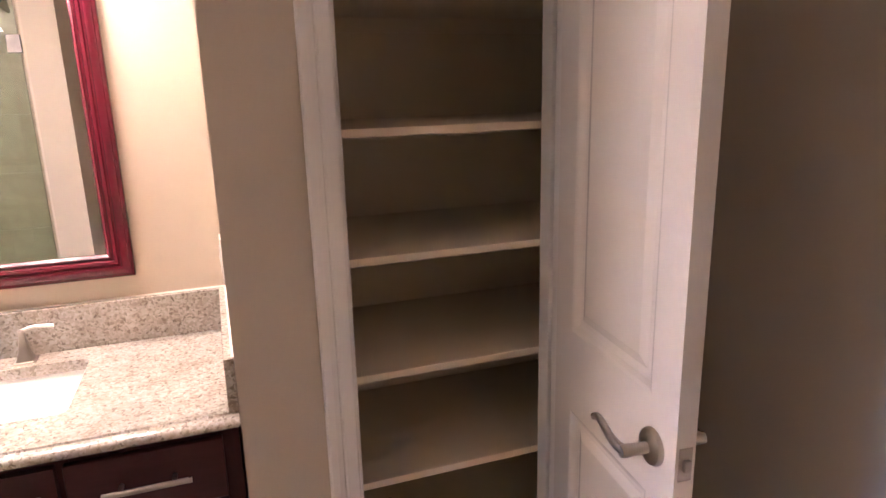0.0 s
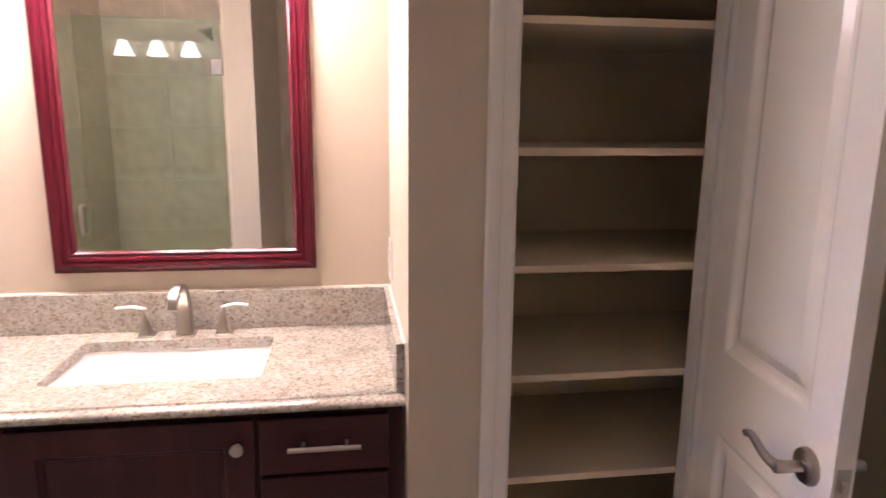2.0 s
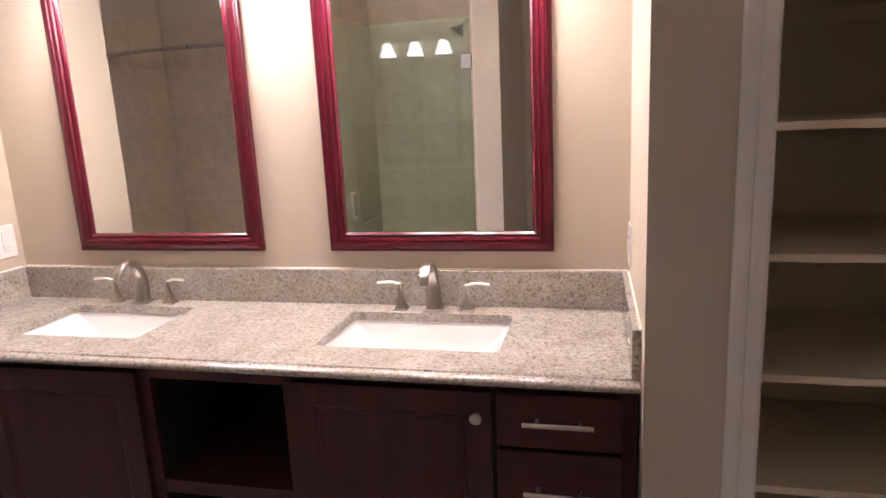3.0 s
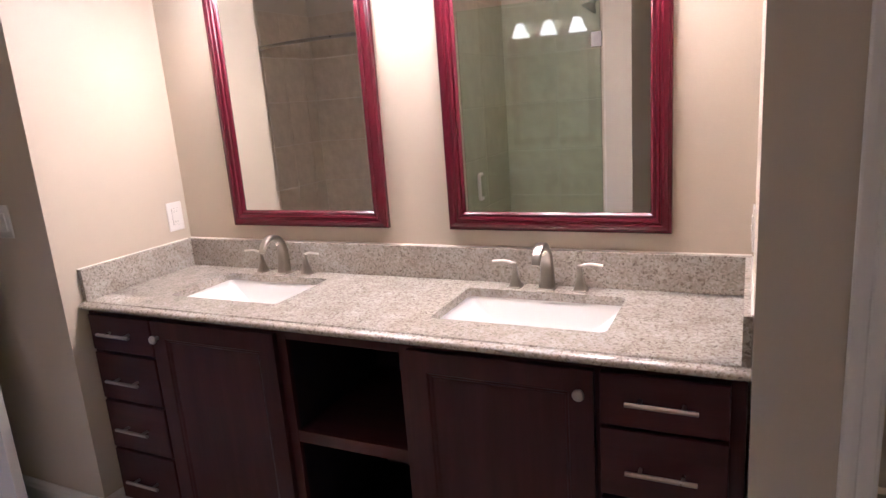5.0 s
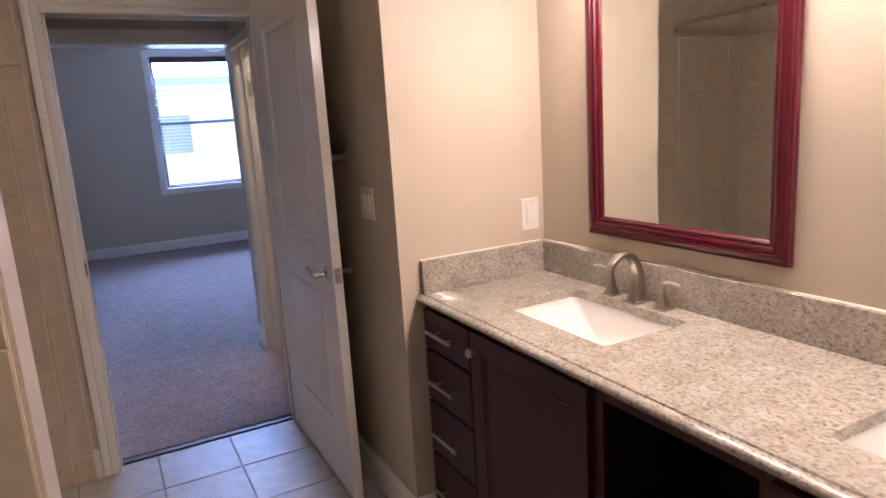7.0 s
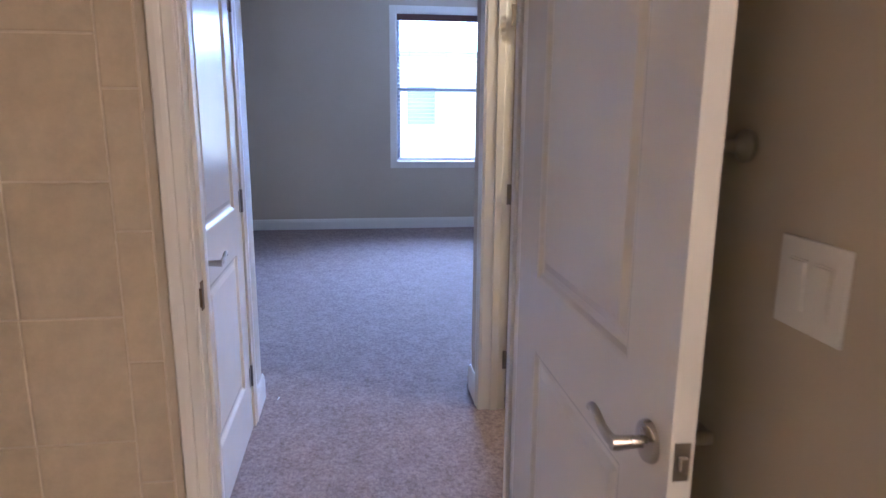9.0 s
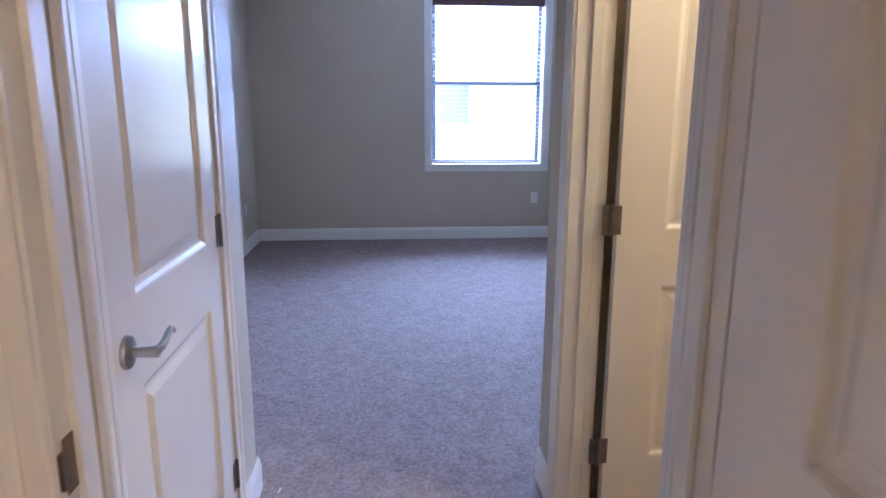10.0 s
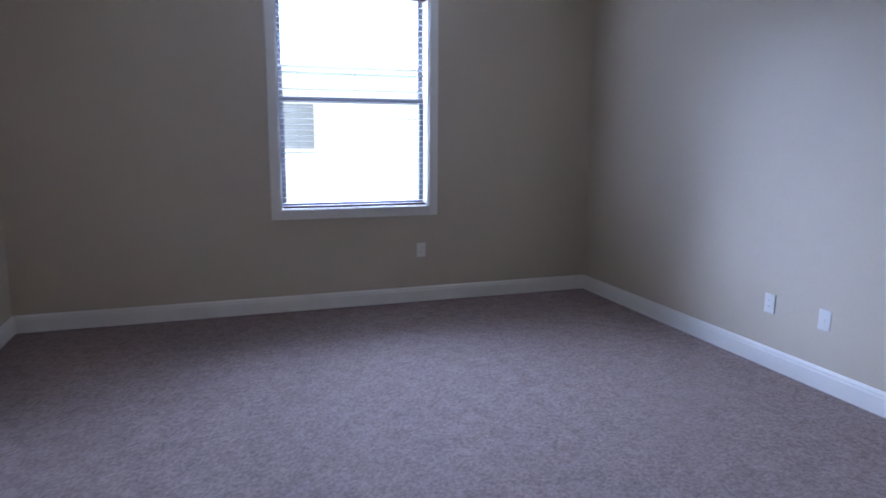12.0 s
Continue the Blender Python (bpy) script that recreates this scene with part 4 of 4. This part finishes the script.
blind = thing("window_blind", "white horizontal slat blind lowered with open slats", "blind", (BED_X0 - 0.046, 0, 0))
part("headrail", boxes((-0.030, W_Y0 + 0.016, W_Z1 - 0.085, 0.030, W_Y1 - 0.016, W_Z1 - 0.014), bevel=0.003), VALANCE, blind, "dark reddish headrail")
slat_mesh = mesh_of("slat", boxes((-0.0155, W_Y0 + 0.020, -0.0012, 0.0155, W_Y1 - 0.020, 0.0014), bevel=0.0006), BLIND)
z = W_Z0 + 0.050
while z < W_Z1 - 0.095:
    o = new("slat", slat_mesh)
    o.parent = blind
    sag = 15 if abs(z - 1.893) < 0.0217 or abs(z - 1.722) < 0.0217 else 0  # two slats hang tilted
    o.matrix_basis = pose(0, 0, z, 0, random.uniform(-2, 2) - 4 - sag, 0)
    z += 0.0435
part("bottom_rail", boxes((-0.024, W_Y0 + 0.020, W_Z0 + 0.012, 0.024, W_Y1 - 0.020, W_Z0 + 0.030), bevel=0.003), VALANCE, blind, "dark bottom rail")
for y in (W_Y0 + 0.16, (W_Y0 + W_Y1) / 2, W_Y1 - 0.16):
    part("ladder_cord", sweep([(0.0160, y, W_Z0 + 0.02), (0.0160, y, W_Z1 - 0.06)], [0.0014, 0.0014], 6), VINYL, blind)

# ---- ceiling fan ----
fan = thing("ceiling_fan", "white ceiling fan with five blades at rest", "ceiling fan", (-4.94, -0.27, H))
part("canopy", lathe([(0.03, -0.06), (0.065, -0.04), (0.072, 0.0)], 28), WHITE, fan, smooth=True)
part("downrod", lathe([(0.012, -0.20), (0.012, -0.05)], 16), NICKEL, fan, smooth=True)
part("motor", lathe([(0.04, -0.34), (0.10, -0.33), (0.125, -0.29), (0.12, -0.23), (0.06, -0.195), (0.03, -0.19)], 32), NICKEL, fan, smooth=True)
part("light_bowl", lathe([(0.05, -0.445), (0.09, -0.43), (0.118, -0.39), (0.112, -0.345)], 32), PORCELAIN, fan, smooth=True)
for k in range(5):
    bm = bmesh.new()
    outline = [(0.20, -0.045), (0.30, -0.062), (0.55, -0.070), (0.63, -0.058), (0.655, 0.0), (0.63, 0.058), (0.55, 0.070), (0.30, 0.062), (0.20, 0.045)]
    lo, hi = ([bm.verts.new((x, y, z)) for x, y in outline] for z in (-0.275, -0.268))
    bm.faces.new(lo[::-1])
    bm.faces.new(hi)
    for i in range(len(lo)):
        j = (i + 1) % len(lo)
        bm.faces.new((lo[i], lo[j], hi[j], hi[i]))
    box(bm, 0.10, -0.018, -0.282, 0.24, 0.018, -0.276)
    turned(bm, Matrix.Rotation(radians(72 * k + 54), 4, "Z"))
    part("blade", bm, WHITE, fan)
for x in (-0.03, 0.03):
    part("pull_chain", sweep([(x, 0.09, -0.33), (x, 0.09, -0.52)], [0.0012, 0.0012], 6), NICKEL, fan)

lint = tagged(part("lint", sweep(smooth_curve([(-2.580, -1.577, 0.011), (-2.568, -1.571, 0.016), (-2.553, -1.579, 0.013)], 4), [0.0022] * 9, 6), PLASTIC), "small white lint scrap on the carpet", "lint")

# ---- outside ----
GRASS = plain("lawn", (0.07, 0.10, 0.035), 0.9, vary=0.3, scale=2, fine=60, relief=0.5, depth=0.02)
SIDING = plain("pale_siding", (0.80, 0.78, 0.74), 0.6, vary=0.03, relief=0.1)
ROOF = plain("roof_shingle", (0.55, 0.54, 0.52), 0.9, vary=0.2, scale=8)
DARKGLASS = plain("dark_window_glass", (0.20, 0.21, 0.23), 0.15, relief=0.0)
solid("ground", boxes((-900, -900, -3.3, 900, 900, -3.2)), GRASS, "mown lawn reaching the horizon", "ground")
solid("wall_lower_storey", boxes((BED_X0 - 0.16, BED_Y0 - 0.1, -3.2, -1.252, BED_Y1 + 0.1, -0.064), (-1.25, -3.1, -3.2, 3.3, 0.1, -0.064)), SIDING, "pale siding walls of the storey below", "wall")
house = thing("neighbour_house", "pale two-storey neighbouring house with dark windows", "house", (-19.0, 0, -3.2))
part("wall", boxes((-8, -9, 0, 0, 9, 6.2)), SIDING, house)
bm = bmesh.new()
for k in range(30):
    box(bm, 0.002, -9, 0.2 * k, 0.018, 9, 0.2 * k + 0.185)
part("siding_boards", bm, SIDING, house)
bm = bmesh.new()
v = [bm.verts.new(p) for p in ((0.05, -9.4, 6.1), (0.05, 9.4, 6.1), (-4, 9.4, 6.24), (-4, -9.4, 6.24), (-8.5, -9.4, 6.1), (-8.5, 9.4, 6.1))]
for f in ((0, 1, 2, 3), (3, 2, 5, 4), (0, 3, 4), (1, 5, 2), (0, 4, 5, 1)):
    bm.faces.new([v[i] for i in f])
part("roof", bm, ROOF, house)
for y in (-5.3, 0.72, 6.2):
    for z in (1.1, 4.22):
        w = part("window", boxes((0.02, y - 0.42, z, 0.06, y + 0.42, z + 1.12)), DARKGLASS, house)
        part("frame", boxes((0.02, y - 0.49, z - 0.07, 0.07, y - 0.42, z + 1.19), (0.02, y + 0.42, z - 0.07, 0.07, y + 0.49, z + 1.19), (0.02, y - 0.42, z - 0.07, 0.07, y + 0.42, z), (0.02, y - 0.42, z + 1.12, 0.07, y + 0.42, z + 1.19)), WHITE, w)


# ---- tiles ----
def tile_field(parent, m, us, vs, material, thick=0.0035, gap=0.0045, name="tile"):
    """Tiles between the cut lines us (local x) and vs (local z), standing out to -y from y=0."""
    cache = {}
    for ua, ub in zip(us, us[1:]):
        for va, vb in zip(vs, vs[1:]):
            w, h = round(ub - ua - gap, 4), round(vb - va - gap, 4)
            if w < 0.01 or h < 0.01:
                continue
            if (w, h) not in cache:
                bm = bmesh.new()
                pts = [(-w / 2, -h / 2), (w / 2, -h / 2), (w / 2, h / 2), (-w / 2, h / 2)]
                b = 0.002
                back = [bm.verts.new((x, 0, z)) for x, z in pts]
                mid = [bm.verts.new((x, -thick + b, z)) for x, z in pts]
                top = [bm.verts.new((x - math.copysign(b, x), -thick, z - math.copysign(b, z))) for x, z in pts]
                for a, c2 in ((back, mid), (mid, top)):
                    for k in range(4):
                        bm.faces.new((a[k], a[(k + 1) % 4], c2[(k + 1) % 4], c2[k]))
                bm.faces.new(top)
                cache[(w, h)] = mesh_of(name, bm, material)
            o = new(name, cache[(w, h)])
            o.parent = parent
            o.matrix_basis = m @ pose((ua + ub) / 2, random.uniform(0, 0.0006), (va + vb) / 2, random.uniform(-0.12, 0.12), 0, random.uniform(-0.12, 0.12))


def grid(a, b, start, step):
    k = math.ceil((a - start) / step + 0.02)
    out = [a]
    while start + k * step < b - 0.012:
        out.append(start + k * step)
        k += 1
    return out + [b]


ZROWS = (0.242, 0.332)
TOP = 2.235
# tub surround: end by the door, back, and the other end
surround = solid("tub_surround", boxes((WALL_X1 + 0.0005, -2.599, 0.0, WALL_X1 + 0.012, -1.652, TOP), (WALL_X1 + 0.0125, -2.5995, 0, 0.313, -2.588, TOP), (0.3135, -2.5995, 0, 0.3245, -1.652, TOP)), GROUT,
                 "beige ceramic tile tub surround with pale grout", "tile wall")
tile_field(surround, pose(WALL_X1 + 0.012, 0, 0, 0, 0, 90), grid(-2.588, -1.737, -1.737, 0.238), grid(0.0, TOP, *ZROWS), TILE)
tile_field(surround, pose(WALL_X1 + 0.012, 0, 0, 0, 0, 90), [-1.737, -1.652], grid(0.0, TOP, 0.123, 0.332), TILE)
tile_field(surround, pose(0, -2.588, 0, 0, 0, 180), grid(-0.3125, 1.132, -0.3125, 0.50), grid(0.0, TOP, *ZROWS), TILE)
tile_field(surround, pose(0.3135, 0, 0, 0, 0, -90), grid(1.652, 2.5875, 1.737, 0.50), grid(0.0, TOP, *ZROWS), TILE)
shower_wall = solid("shower_surround", boxes((0.5205, -2.5995, 0.0, 0.532, -1.64, TOP), (0.5325, -2.5995, 0, 1.4125, -2.588, TOP), (1.413, -2.5995, 0, 1.4245, -1.71, TOP)), GROUT,
                    "beige ceramic tile shower walls with pale grout", "tile wall")
tile_field(shower_wall, pose(0.532, 0, 0, 0, 0, 90), grid(-2.588, -1.64, -1.64, 0.50), grid(0.0, TOP, 0.105, 0.332), TILE)
tile_field(shower_wall, pose(0, -2.588, 0, 0, 0, 180), grid(-1.4125, -0.533, -1.4125, 0.50), grid(0.0, TOP, 0.105, 0.332), TILE)
tile_field(shower_wall, pose(1.413, 0, 0, 0, 0, -90), grid(1.71, 2.5875, 1.71, 0.50), grid(0.0, TOP, 0.105, 0.332), TILE)
floor_ob = bpy.data.objects["floor"]
tile_field(floor_ob, pose(0, 0, -0.006, -90, 0, 0), grid(-1.211, 3.19, -0.868, 0.330), grid(-3.0, -0.46, -1.073, 0.328), FLOORTILE, thick=0.006, gap=0.006)
